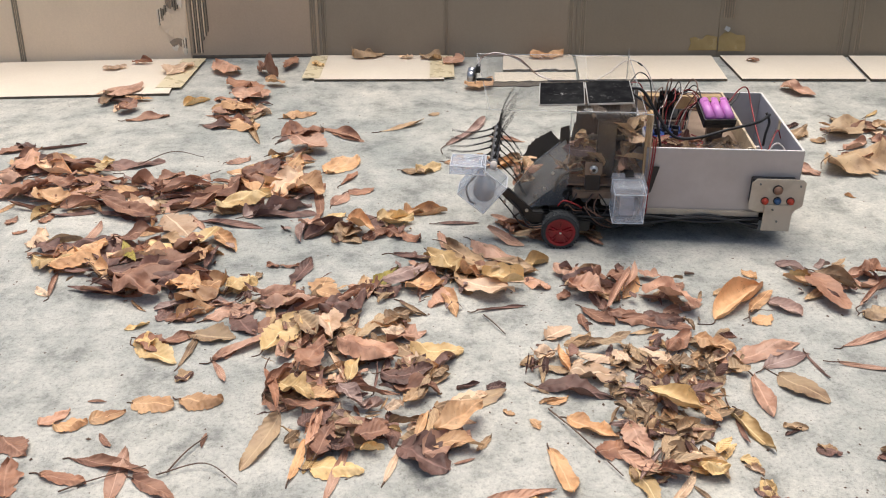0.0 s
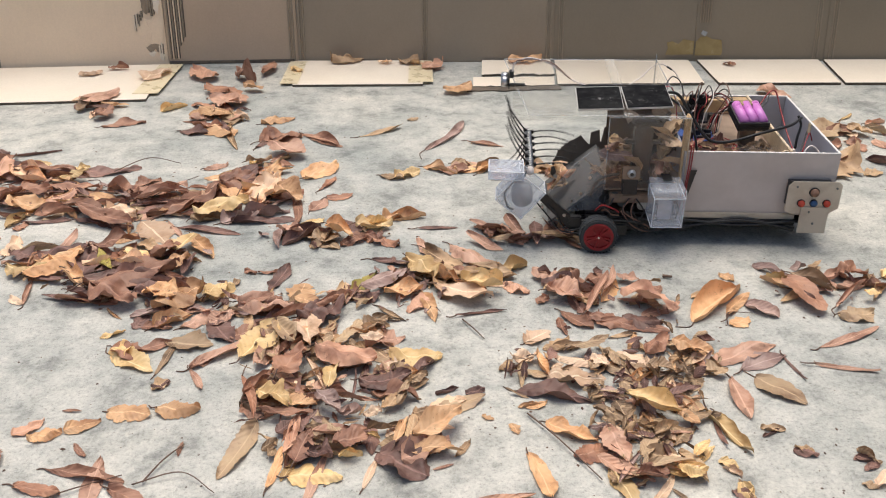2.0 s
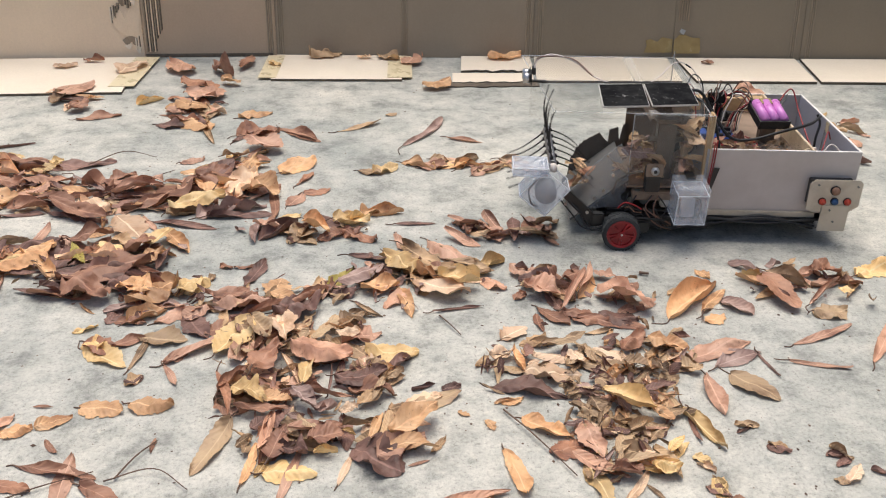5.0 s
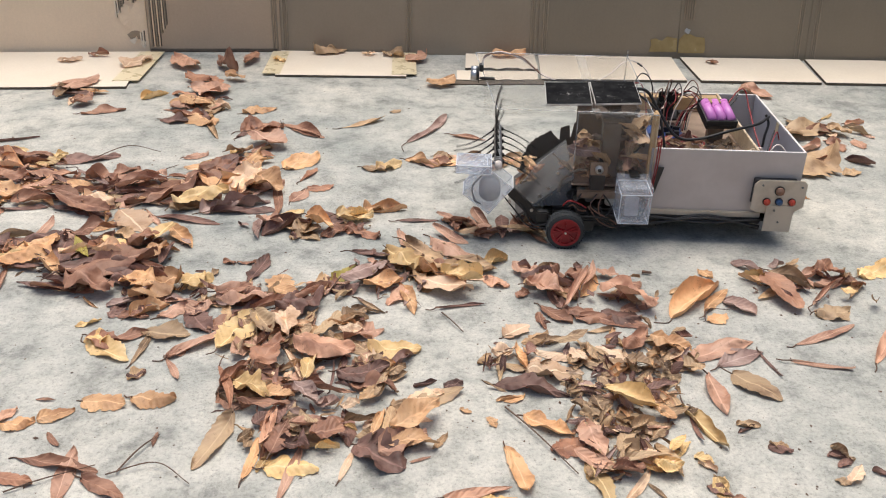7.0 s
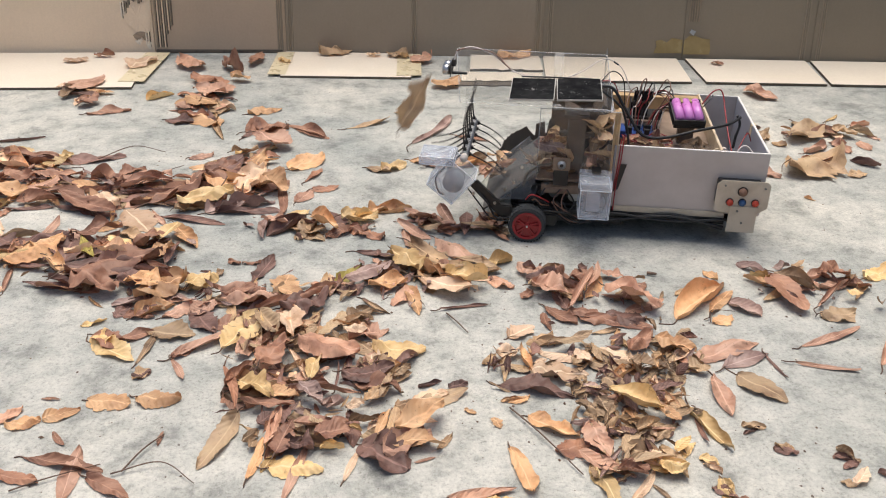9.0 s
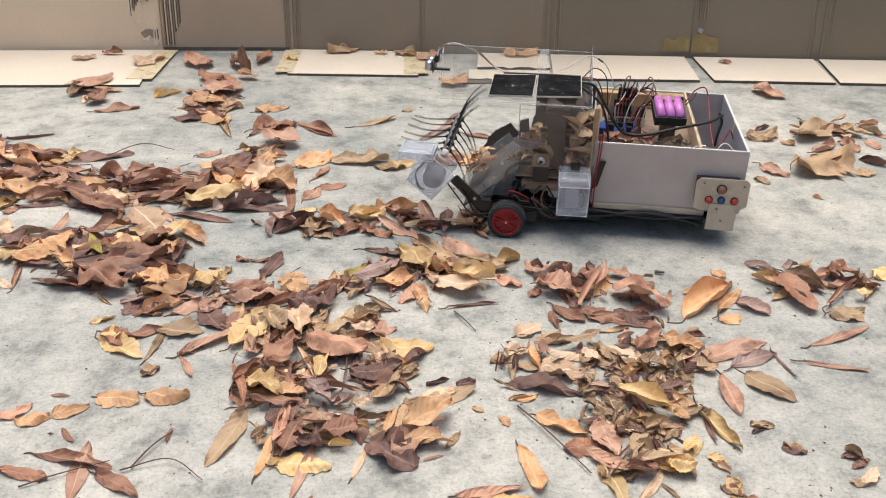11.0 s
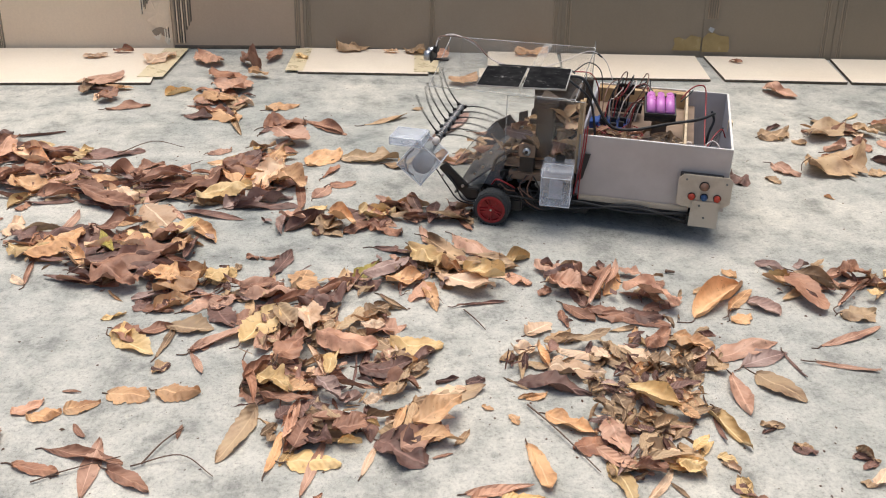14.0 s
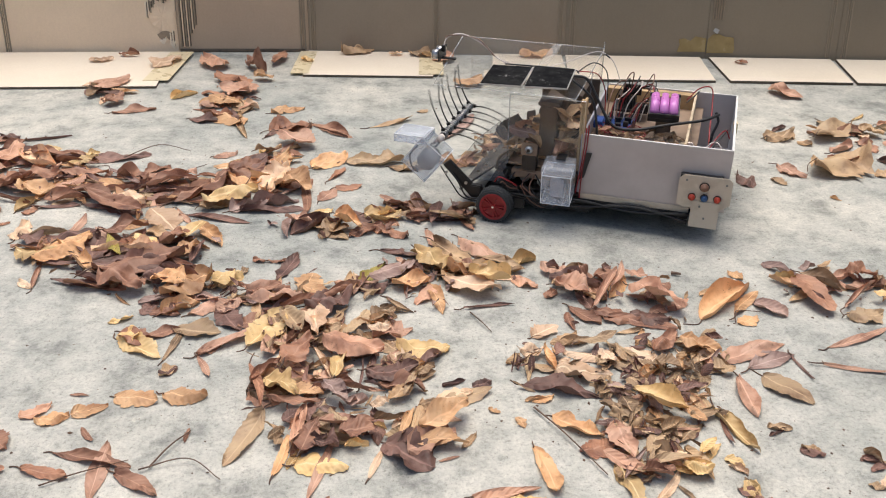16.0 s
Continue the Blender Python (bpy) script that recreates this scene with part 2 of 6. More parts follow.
DECK = worn("stained_deck_board", (0.30, 0.215, 0.155), (0.12, 0.08, 0.055), 0.45, grain=30)
BLACK = worn("black_plastic", (0.018, 0.018, 0.019), (0.008, 0.008, 0.008), 0.42)
RUBBER = worn("dusty_rubber", (0.045, 0.05, 0.053), (0.02, 0.02, 0.022), 0.8, grain=140, bump=0.4)
RED = worn("red_plastic_rim", (0.30, 0.008, 0.014), (0.17, 0.004, 0.008), 0.38)
REDWIRE = worn("red_wire", (0.34, 0.025, 0.028), (0.16, 0.012, 0.013), 0.45)
WHITEWIRE = worn("white_wire", (0.75, 0.68, 0.63), (0.55, 0.48, 0.44), 0.5)
BROWNWIRE = worn("brown_wire", (0.22, 0.12, 0.08), (0.14, 0.07, 0.05), 0.5)
PINK = worn("pink_cell_sleeve", (0.72, 0.29, 0.68), (0.60, 0.2, 0.55), 0.3, grain=20, bump=0.02, amount=0.2)
STEEL = worn("dull_steel", (0.62, 0.62, 0.62), (0.32, 0.32, 0.32), 0.32, 1.0, grain=120)
SPRING = worn("dark_spring_steel", (0.46, 0.46, 0.46), (0.2, 0.2, 0.2), 0.35, 1.0, grain=120)
CASEMOTOR = worn("pale_grey_motor", (0.30, 0.32, 0.33), (0.17, 0.18, 0.19), 0.5, 0.1, grain=25)
FARCARD = worn("dark_stepped_card", (0.105, 0.093, 0.080), (0.055, 0.048, 0.040), 0.6, grain=35)
PLATE = worn("scuffed_beige_plate", (0.55, 0.49, 0.40), (0.40, 0.34, 0.26), 0.5, 0.15, grain=35)
SOLAR = worn("dark_solar_cell", (0.004, 0.004, 0.005), (0.016, 0.016, 0.016), 0.8, grain=55, amount=0.9)
for node in SOLAR.node_tree.nodes:
    if node.type == "BSDF_PRINCIPLED":
        node.inputs["Specular IOR Level"].default_value = 0.12
        nt = SOLAR.node_tree
        chips = ramp(nt, noisy(nt, coords(nt), 75, 8, 0.75), [(0.61, (0, 0, 0)), (0.66, (0.8, 0.8, 0.8))])
        nt.links.new(mixed(nt, node.inputs["Base Color"].links[0].from_socket, (0.34, 0.33, 0.31), chips), node.inputs["Base Color"])
SOLAREDGE = worn("panel_rim", (0.55, 0.53, 0.50), (0.3, 0.28, 0.25), 0.5)
BLUE = worn("blue_circuit_board", (0.02, 0.07, 0.28), (0.01, 0.03, 0.12), 0.4)
BLUEKNOB = worn("blue_button", (0.03, 0.09, 0.22), (0.02, 0.05, 0.12), 0.4)
REDKNOB = worn("red_button", (0.45, 0.05, 0.025), (0.25, 0.02, 0.01), 0.4)
RAMP = worn("grey_ramp_sheet", (0.125, 0.122, 0.119), (0.075, 0.072, 0.07), 0.5, grain=30)
MOTOR = worn("grey_motor_case", (0.16, 0.17, 0.17), (0.07, 0.07, 0.07), 0.4, 0.4)
ACRYLIC = clear("scratched_acrylic", (0.985, 0.985, 0.98), 0.012)
ACEDGE = clear("acrylic_edge", (0.9, 0.9, 0.86), 0.26, 0.2)
MILKY = clear("milky_polypropylene", (0.94, 0.96, 0.985), 0.20, 0.12)
MILKEDGE = clear("milky_box_rim", (0.93, 0.95, 0.98), 0.6, 0.15)
TWIG = worn("dry_twig", (0.16, 0.10, 0.07), (0.07, 0.04, 0.03), 0.8, grain=90)

LEAF = {
    "o": leaf_material("tan_orange_leaf", (0.599, 0.350, 0.186), (0.373, 0.186, 0.090), (0.746, 0.475, 0.271)),
    "y": leaf_material("ochre_yellow_leaf", (0.690, 0.478, 0.225), (0.497, 0.300, 0.125), (0.800, 0.600, 0.335)),
    "r": leaf_material("red_brown_leaf", (0.305, 0.153, 0.102), (0.175, 0.079, 0.056), (0.452, 0.249, 0.169)),
    "p": leaf_material("purple_brown_leaf", (0.186, 0.104, 0.088), (0.096, 0.053, 0.047), (0.305, 0.175, 0.147)),
    "k": leaf_material("pinkish_tan_leaf", (0.486, 0.277, 0.198), (0.305, 0.153, 0.107), (0.633, 0.395, 0.294)),
    "l": leaf_material("pale_buff_leaf", (0.746, 0.520, 0.362), (0.542, 0.339, 0.215), (0.850, 0.644, 0.475)),
    "d": leaf_material("dull_brown_leaf", (0.350, 0.232, 0.141), (0.124, 0.077, 0.047), (0.565, 0.395, 0.249)),
    "t": leaf_material("grey_tan_leaf", (0.455, 0.315, 0.200), (0.271, 0.169, 0.102), (0.531, 0.384, 0.237)),
    "m": leaf_material("mauve_grey_leaf", (0.339, 0.226, 0.203), (0.192, 0.113, 0.102), (0.497, 0.362, 0.328)),
    "g": leaf_material("half_green_leaf", (0.339, 0.282, 0.068), (0.158, 0.147, 0.034), (0.475, 0.384, 0.113)),
}
LOOK = {"o": "tan-orange", "y": "ochre yellow", "r": "red-brown", "p": "purple-brown", "k": "pinkish tan", "l": "pale buff", "d": "dull brown", "t": "greyish tan", "m": "mauve-grey", "g": "yellow-green"}


# ---- mesh helpers ----
def mesh(name, bm, material, smooth=False):
    me = bpy.data.meshes.new(name)
    bm.to_mesh(me)
    bm.free()
    for mat in material if isinstance(material, (list, tuple)) else (material,):
        me.materials.append(mat)
    if smooth:
        me.polygons.foreach_set("use_smooth", [True] * len(me.polygons))
    return me


def part(name, bm, material, parent, label="", smooth=False):
    """Links a bmesh as one mesh object under a thing or under a part."""
    ob = new(name, mesh(name, bm, material, smooth))
    ob.parent = parent
    return tagged(ob, label)


def box(x0, x1, y0, y1, z0, z1, bevel=0.0, bm=None, m=None):
    bm = bm or bmesh.new()
    made = bmesh.ops.create_cube(bm, size=1)["verts"]
    for v in made:
        v.co = Vector(((x0 + x1) / 2 + v.co.x * (x1 - x0), (y0 + y1) / 2 + v.co.y * (y1 - y0), (z0 + z1) / 2 + v.co.z * (z1 - z0)))
    if bevel:
        edges = list({e for v in made for e in v.link_edges})
        made = bmesh.ops.bevel(bm, geom=edges, offset=bevel, segments=2, affect="EDGES")["verts"]
    if m is not None:
        bmesh.ops.transform(bm, matrix=m, verts=made)
    return bm


def drum(at, axis, r, length, n=20, r2=None, bm=None, bevel=0.0):
    """A round bar centred at a place, along an axis."""
    bm = bm or bmesh.new()
    m = Matrix.Translation(at) @ Vector((0, 0, 1)).rotation_difference(Vector(axis)).to_matrix().to_4x4()
    made = bmesh.ops.create_cone(bm, cap_ends=True, segments=n, radius1=r, radius2=r if r2 is None else r2, depth=length, matrix=m)["verts"]
    if bevel:
        rim = [e for e in {e for v in made for e in v.link_edges} if len(e.link_faces) == 2 and any(len(f.verts) > 4 for f in e.link_faces)]
        bmesh.ops.bevel(bm, geom=rim, offset=bevel, segments=2, affect="EDGES")
    return bm


def smooth_line(points, steps=6):
    pts = [Vector(p) for p in points]
    pts = [2 * pts[0] - pts[1]] + pts + [2 * pts[-1] - pts[-2]]
    line = []
    for a, b, c, d in zip(pts, pts[1:], pts[2:], pts[3:]):
        for i in range(steps):
            t = i / steps
            line.append(0.5 * (2 * b + (c - a) * t + (2 * a - 5 * b + 4 * c - d) * t * t + (3 * b - a - 3 * c + d) * t ** 3))
    return line + [pts[-2]]


def tube(points, r, n=6, steps=6, taper=1.0, bm=None):
    bm = bm or bmesh.new()
    line = smooth_line(points, steps) if steps else [Vector(p) for p in points]
    rings, side = [], Vector((0.3, 0.9, 0.2))
    for i, p in enumerate(line):
        way = (line[min(i + 1, len(line) - 1)] - line[max(i - 1, 0)]).normalized()
        side = (side - way * side.dot(way)).normalized()
        up = way.cross(side)
        rr = r * (1 + (taper - 1) * i / (len(line) - 1))
        rings.append([bm.verts.new(p + rr * (math.cos(a) * side + math.sin(a) * up)) for a in [2 * math.pi * k / n for k in range(n)]])
    for a, b in zip(rings, rings[1:]):
        for k in range(n):
            bm.faces.new((a[k], a[(k + 1) % n], b[(k + 1) % n], b[k]))
    bm.faces.new(rings[0][::-1]), bm.faces.new(rings[-1])
    return bm


def slab(outline, thickness, m, bevel=0.0, bm=None):
    """A flat outline in x and z, extruded along y, moved by m."""
    bm = bm or bmesh.new()
    near = [bm.verts.new((x, 0, z)) for x, z in outline]
    far = [bm.verts.new((x, thickness, z)) for x, z in outline]
    bm.faces.new(near), bm.faces.new(far[::-1])
    for i in range(len(outline)):
        j = (i + 1) % len(outline)
        bm.faces.new((near[i], far[i], far[j], near[j]))
    bmesh.ops.recalc_face_normals(bm, faces=bm.faces)
    if bevel:
        bmesh.ops.bevel(bm, geom=list(bm.edges), offset=bevel, segments=2, affect="EDGES")
    bmesh.ops.transform(bm, matrix=m, verts=bm.verts)
    return bm


# ---- the setting ----
def ground():
    bm = bmesh.new()
    xs = [-60, -12, -4, -2, 2, 4, 12, 60]
    grid = [[bm.verts.new((x, y, 0)) for x in xs] for y in xs]
    for i in range(len(xs) - 1):
        for j in range(len(xs) - 1):
            bm.faces.new((grid[i][j], grid[i][j + 1], grid[i + 1][j + 1], grid[i + 1][j]))
    tagged(new("ground", mesh("ground", bm, CONCRETE)), "weathered grey concrete yard with pale and dark stains, near side painted brighter", "ground", kind="structure")


LEAN = 9.0


def wall_frame(a, b):
    """The pose of an upright sheet whose foot runs from a to b, leaning back; x along the foot, z up."""
    a, b = Vector((*a, 0.0)), Vector((*b, 0.0))
    return Matrix.Translation(a) @ Matrix.Rotation(math.atan2(b.y - a.y, b.x - a.x), 4, "Z") @ Matrix.Rotation(radians(-LEAN), 4, "X"), (b - a).length


def crease(w, x, z0, z1, depth=0.0025, width=0.006):
    """Two pressed ribs with a groove between them, down the sheet."""
    bm = bmesh.new()
    for dx, r in ((-width, 0.0026), (0.0, 0.0016), (width, 0.0026)):
        tube([(x + dx, -0.0008, z0), (x + dx, -0.0008, z1)], r, 6, 0, bm=bm)
    bm.transform(w)
    return bm


def ragged(w, outline, seed):
    """One tongue of torn paper: a fan from its middle with a frayed rim, curling off the sheet."""
    rng = random.Random(seed)
    bm = bmesh.new()
    cx, cz = sum(x for x, z in outline) / len(outline), sum(z for x, z in outline) / len(outline)
    hub = bm.verts.new((cx, -0.0025, cz))
    ring = []
    for (xa, za), (xb, zb) in zip(outline, outline[1:] + outline[:1]):
        for k in range(3):
            u = k / 3
            ring.append(bm.verts.new((xa + (xb - xa) * u + rng.uniform(-0.002, 0.002), -0.0012 - 0.0022 * rng.random(), za + (zb - za) * u + rng.uniform(-0.002, 0.002))))
    for a, b in zip(ring, ring[1:] + ring[:1]):
        bm.faces.new((hub, a, b))
    bm.transform(w)
    return bm


def torn_ribs(w, x, z0, z1, count):
    bm = bmesh.new()
    rng = random.Random(count)
    for i in range(count):
        tube([(x + i * 0.0065, -0.002, z0 + rng.uniform(0, 0.03)), (x + i * 0.0065, -0.003, z1)], 0.0021, 6, 0, bm=bm)
    bm.transform(w)
    return bm


def cardboard_sheet(a, b, height, creases, label, board=None):
    w, length = wall_frame(a, b)
    bm = box(-0.002, length + 0.002, 0, 0.006, 0.0, height, 0.0015)
    bm.transform(w)
    ob = tagged(new("cardboard_sheet", mesh("cardboard_sheet", bm, board or BOARD_WALL)), label, "cardboard", "upright cardboard sheets")
    for x in creases:
        part("crease", crease(w, x, 0.004, height - 0.01), BOARD_WALL, ob)
    return ob, w, length


def wall():
    first, w, n = cardboard_sheet((-2.60, 2.545), (-0.768, 2.613), 1.0, (0.62, 1.33), "light brown cardboard sheet leaning upright, torn at its edge", BOARD_PALER_LIT)
    # torn patch at the sheet's edge: bared ribs, a hanging tongue of top paper, small scraps under it
    for x, z0, z1 in ((0.084, 0.098, 0.148), (0.077, 0.108, 0.152), (0.070, 0.112, 0.150), (0.062, 0.128, 0.160), (0.040, 0.150, 0.30), (0.033, 0.140, 0.26), (0.026, 0.145, 0.30), (0.019, 0.02, 0.058), (0.012, 0.015, 0.066)):
        part("bared_rib", torn_ribs(w, n - x, z0, z1, 1), BOARD_PALE if z0 < 0.11 else BOARD_WALL, first)
        # Shade in the groove beside the rib, as a dark bar.
        bm = box(n - x + 0.0022, n - x + 0.0048, -0.0012, 0.001, z0 + 0.004, z1)
        bm.transform(w)
        part("rib_gap_shade", bm, BOARD_CORE_SHADE, first)
    for outline, mat in (([(0.080, 0.112), (0.070, 0.086), (0.048, 0.066), (0.026, 0.060), (0.006, 0.064), (0.004, 0.118), (0.020, 0.146), (0.040, 0.134), (0.058, 0.140)], BOARD_PALER_LIT),
                         ([(0.058, 0.052), (0.044, 0.038), (0.030, 0.046), (0.018, 0.034), (0.006, 0.050), (0.022, 0.060), (0.042, 0.064)], BOARD_DARK),
                         ([(0.054, 0.036), (0.040, 0.026), (0.028, 0.036), (0.034, 0.044)], BOARD_PALE),
                         ([(0.022, 0.026), (0.010, 0.012), (0.004, 0.030), (0.012, 0.040)], BOARD_PALE),
                         ([(0.056, 0.160), (0.044, 0.150), (0.034, 0.172), (0.028, 0.30), (0.050, 0.30), (0.060, 0.190)], BOARD_DARK),
                         ([(0.026, 0.170), (0.012, 0.152), (0.004, 0.180), (0.004, 0.30), (0.018, 0.30)], BOARD_PALE)):
        part("torn_paper", ragged(w, [(n - x, z) for x, z in outline], 7), mat, first)
    second, w, n = cardboard_sheet((-0.764, 2.616), (-0.374, 2.620), 1.0, (0.375,), "narrow brown cardboard sheet with a torn ribbed side", BOARD_PART_LIT)
    # Shadow below the lifted foot, drawn as a dark strip.
    bm = box(0.002, n - 0.01, -0.0045, 0.004, 0.0012, 0.010, 0.001)
    bm.transform(w)
    part("foot_shadow", bm, BOARD_CORE_SHADE, second, "dark strip painted as the shadow under the sheet's foot")
    for i in range(7):
        low = 0.012 if i < 4 else 0.05 + 0.012 * (i - 4)
        part("bared_rib", torn_ribs(w, 0.008 + 0.0075 * i, low, 0.9, 1), BOARD_PALER_LIT if i % 2 else BOARD_WALL, second)
        # Dark bar painted in for the shade between two ribs.
        bm = box(0.0105 + 0.0075 * i, 0.0135 + 0.0075 * i, -0.0012, 0.001, low + 0.006, 0.9)
        bm.transform(w)
        part("rib_gap_shade", bm, BOARD_CORE_SHADE, second)
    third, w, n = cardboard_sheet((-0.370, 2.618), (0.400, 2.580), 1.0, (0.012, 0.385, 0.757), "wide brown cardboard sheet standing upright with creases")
    fourth, w, n = cardboard_sheet((0.404, 2.578), (0.822, 2.560), 1.0, (0.018,), "brown cardboard sheet standing upright beside a taped joint", BOARD_SHADED)
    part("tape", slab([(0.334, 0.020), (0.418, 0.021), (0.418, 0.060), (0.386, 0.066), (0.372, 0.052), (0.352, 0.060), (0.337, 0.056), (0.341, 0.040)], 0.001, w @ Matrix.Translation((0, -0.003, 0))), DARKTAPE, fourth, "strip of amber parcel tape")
    fifth, w, n = cardboard_sheet((0.826, 2.559), (1.209, 2.541), 1.0, (0.36,), "brown cardboard sheet, torn ribs at its taped edge", BOARD_SHADED)
    part("tape", slab([(0.0, 0.018), (0.078, 0.019), (0.081, 0.030), (0.076, 0.064), (0.050, 0.066), (0.032, 0.074), (0.014, 0.073), (0.0, 0.058)], 0.001, w @ Matrix.Translation((0, -0.004, 0))), DARKTAPE, fifth, "strip of amber parcel tape")
    for i in range(5):
        part("bared_rib", torn_ribs(w, 0.01 + 0.007 * i, 0.11, 0.8, 1), BOARD_DARK, fifth)
    part("foil_scrap", slab([(0.012, 0.082), (0.026, 0.074), (0.032, 0.086), (0.018, 0.092)], 0.001, w @ Matrix.Translation((0, -0.007, 0))), STEEL, fifth, "shiny scrap of foil")
    cardboard_sheet((1.213, 2.540), (2.44, 2.483), 1.0, (0.02, 0.55), "brown cardboard sheet standing upright at the end of the row", BOARD_SHADED)


def strip(outline, z, label, tapes=()):
    """A cardboard flap lying on the concrete: outline from above, dark edge faces, slightly raised."""
    bm = bmesh.new()
    low = [bm.verts.new((x, y, 0.001)) for x, y in outline]
    top = [bm.verts.new((x, y, z)) for x, y in outline]
    bm.faces.new(low[::-1]), bm.faces.new(top)
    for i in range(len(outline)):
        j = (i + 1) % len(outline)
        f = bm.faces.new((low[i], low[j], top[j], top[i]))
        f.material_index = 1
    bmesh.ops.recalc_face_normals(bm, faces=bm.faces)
    ob = tagged(new("cardboard_flap", mesh("cardboard_flap", bm, [BOARD_PALE, BOARD_CORE_SHADE])), label, "cardboard", "flat cardboard flaps")
    for x0, x1, y0, y1 in tapes:
        part("tape", box(x0, x1, y0, y1, z, z + 0.0015, 0.0005), TAPE, ob, "yellowed parcel tape")
    return ob


def torn_edge(x0, x1, y, seed, depth=0.012):
    rng = random.Random(seed)
    n = 14
    return [(x0 + (x1 - x0) * i / n, y + rng.uniform(-depth, depth)) for i in range(n + 1)]


def flaps():
    strip([(-2.5, 2.20), (-0.735, 2.252), (-0.775, 2.595), (-2.5, 2.535)], 0.007, "long pale cardboard flap lying along the wall", [(-0.785, -0.715, 2.30, 2.590)])
    strip([(-0.358, 2.362), (0.005, 2.350), (0.018, 2.592), (-0.372, 2.612)], 0.007, "pale cardboard flap with taped ends lying flat", [(-0.395, -0.345, 2.372, 2.60), (-0.035, 0.035, 2.365, 2.585)])
    strip(torn_edge(0.175, 0.385, 2.425, 5, 0.010) + [(0.392, 2.572), (0.186, 2.582)], 0.008, "pale cardboard flap with a ragged torn edge")
    strip(torn_edge(0.145, 0.372, 2.325, 9, 0.006) + [(0.380, 2.405), (0.150, 2.412)], 0.006, "torn strip of pale cardboard lying flat")
    # Thin dark band with a ragged front, before the torn flaps.
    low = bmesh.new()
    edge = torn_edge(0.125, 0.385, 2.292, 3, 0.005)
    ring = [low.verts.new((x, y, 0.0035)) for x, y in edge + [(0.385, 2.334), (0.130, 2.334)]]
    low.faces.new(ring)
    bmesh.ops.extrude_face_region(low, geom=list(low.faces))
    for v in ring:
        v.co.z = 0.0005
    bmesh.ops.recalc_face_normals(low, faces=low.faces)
    tagged(new("cardboard_flap", mesh("cardboard_flap", low, BOARD_CORE_SHADE)), "dark ragged strip lying flat in front of the torn flap", "cardboard", "flat cardboard flaps")
    strip([(0.380, 2.328), (0.786, 2.316), (0.806, 2.552), (0.404, 2.570)], 0.0075, "pale cardboard flap lying along the wall")
    strip([(0.826, 2.314), (1.160, 2.297), (1.192, 2.532), (0.832, 2.550)], 0.008, "pale cardboard flap with a taped front edge")
    strip([(1.172, 2.296), (2.3, 2.235), (2.3, 2.480), (1.208, 2.530)], 0.008, "pale cardboard flap at the end of the row")


def back_wall():
    bm = box(-3.2, 3.2, 2.80, 2.95, -0.02, 1.02)
    tagged(new("wall_north", mesh("wall_north", bm, WALLPAINT)), "plain wall behind the leaning cardboard", "wall", kind="structure")
    # Unseen wall at the right, added to cut the sky light there.
    bm = box(2.45, 2.65, -2.0, 2.79, -0.02, 1.7)
    tagged(new("sky_screen_east", mesh("sky_screen_east", bm, WALLPAINT)), "unseen grey wall added to dim the right side", "wall", kind="structure")


ground()
back_wall()
wall()
flaps()


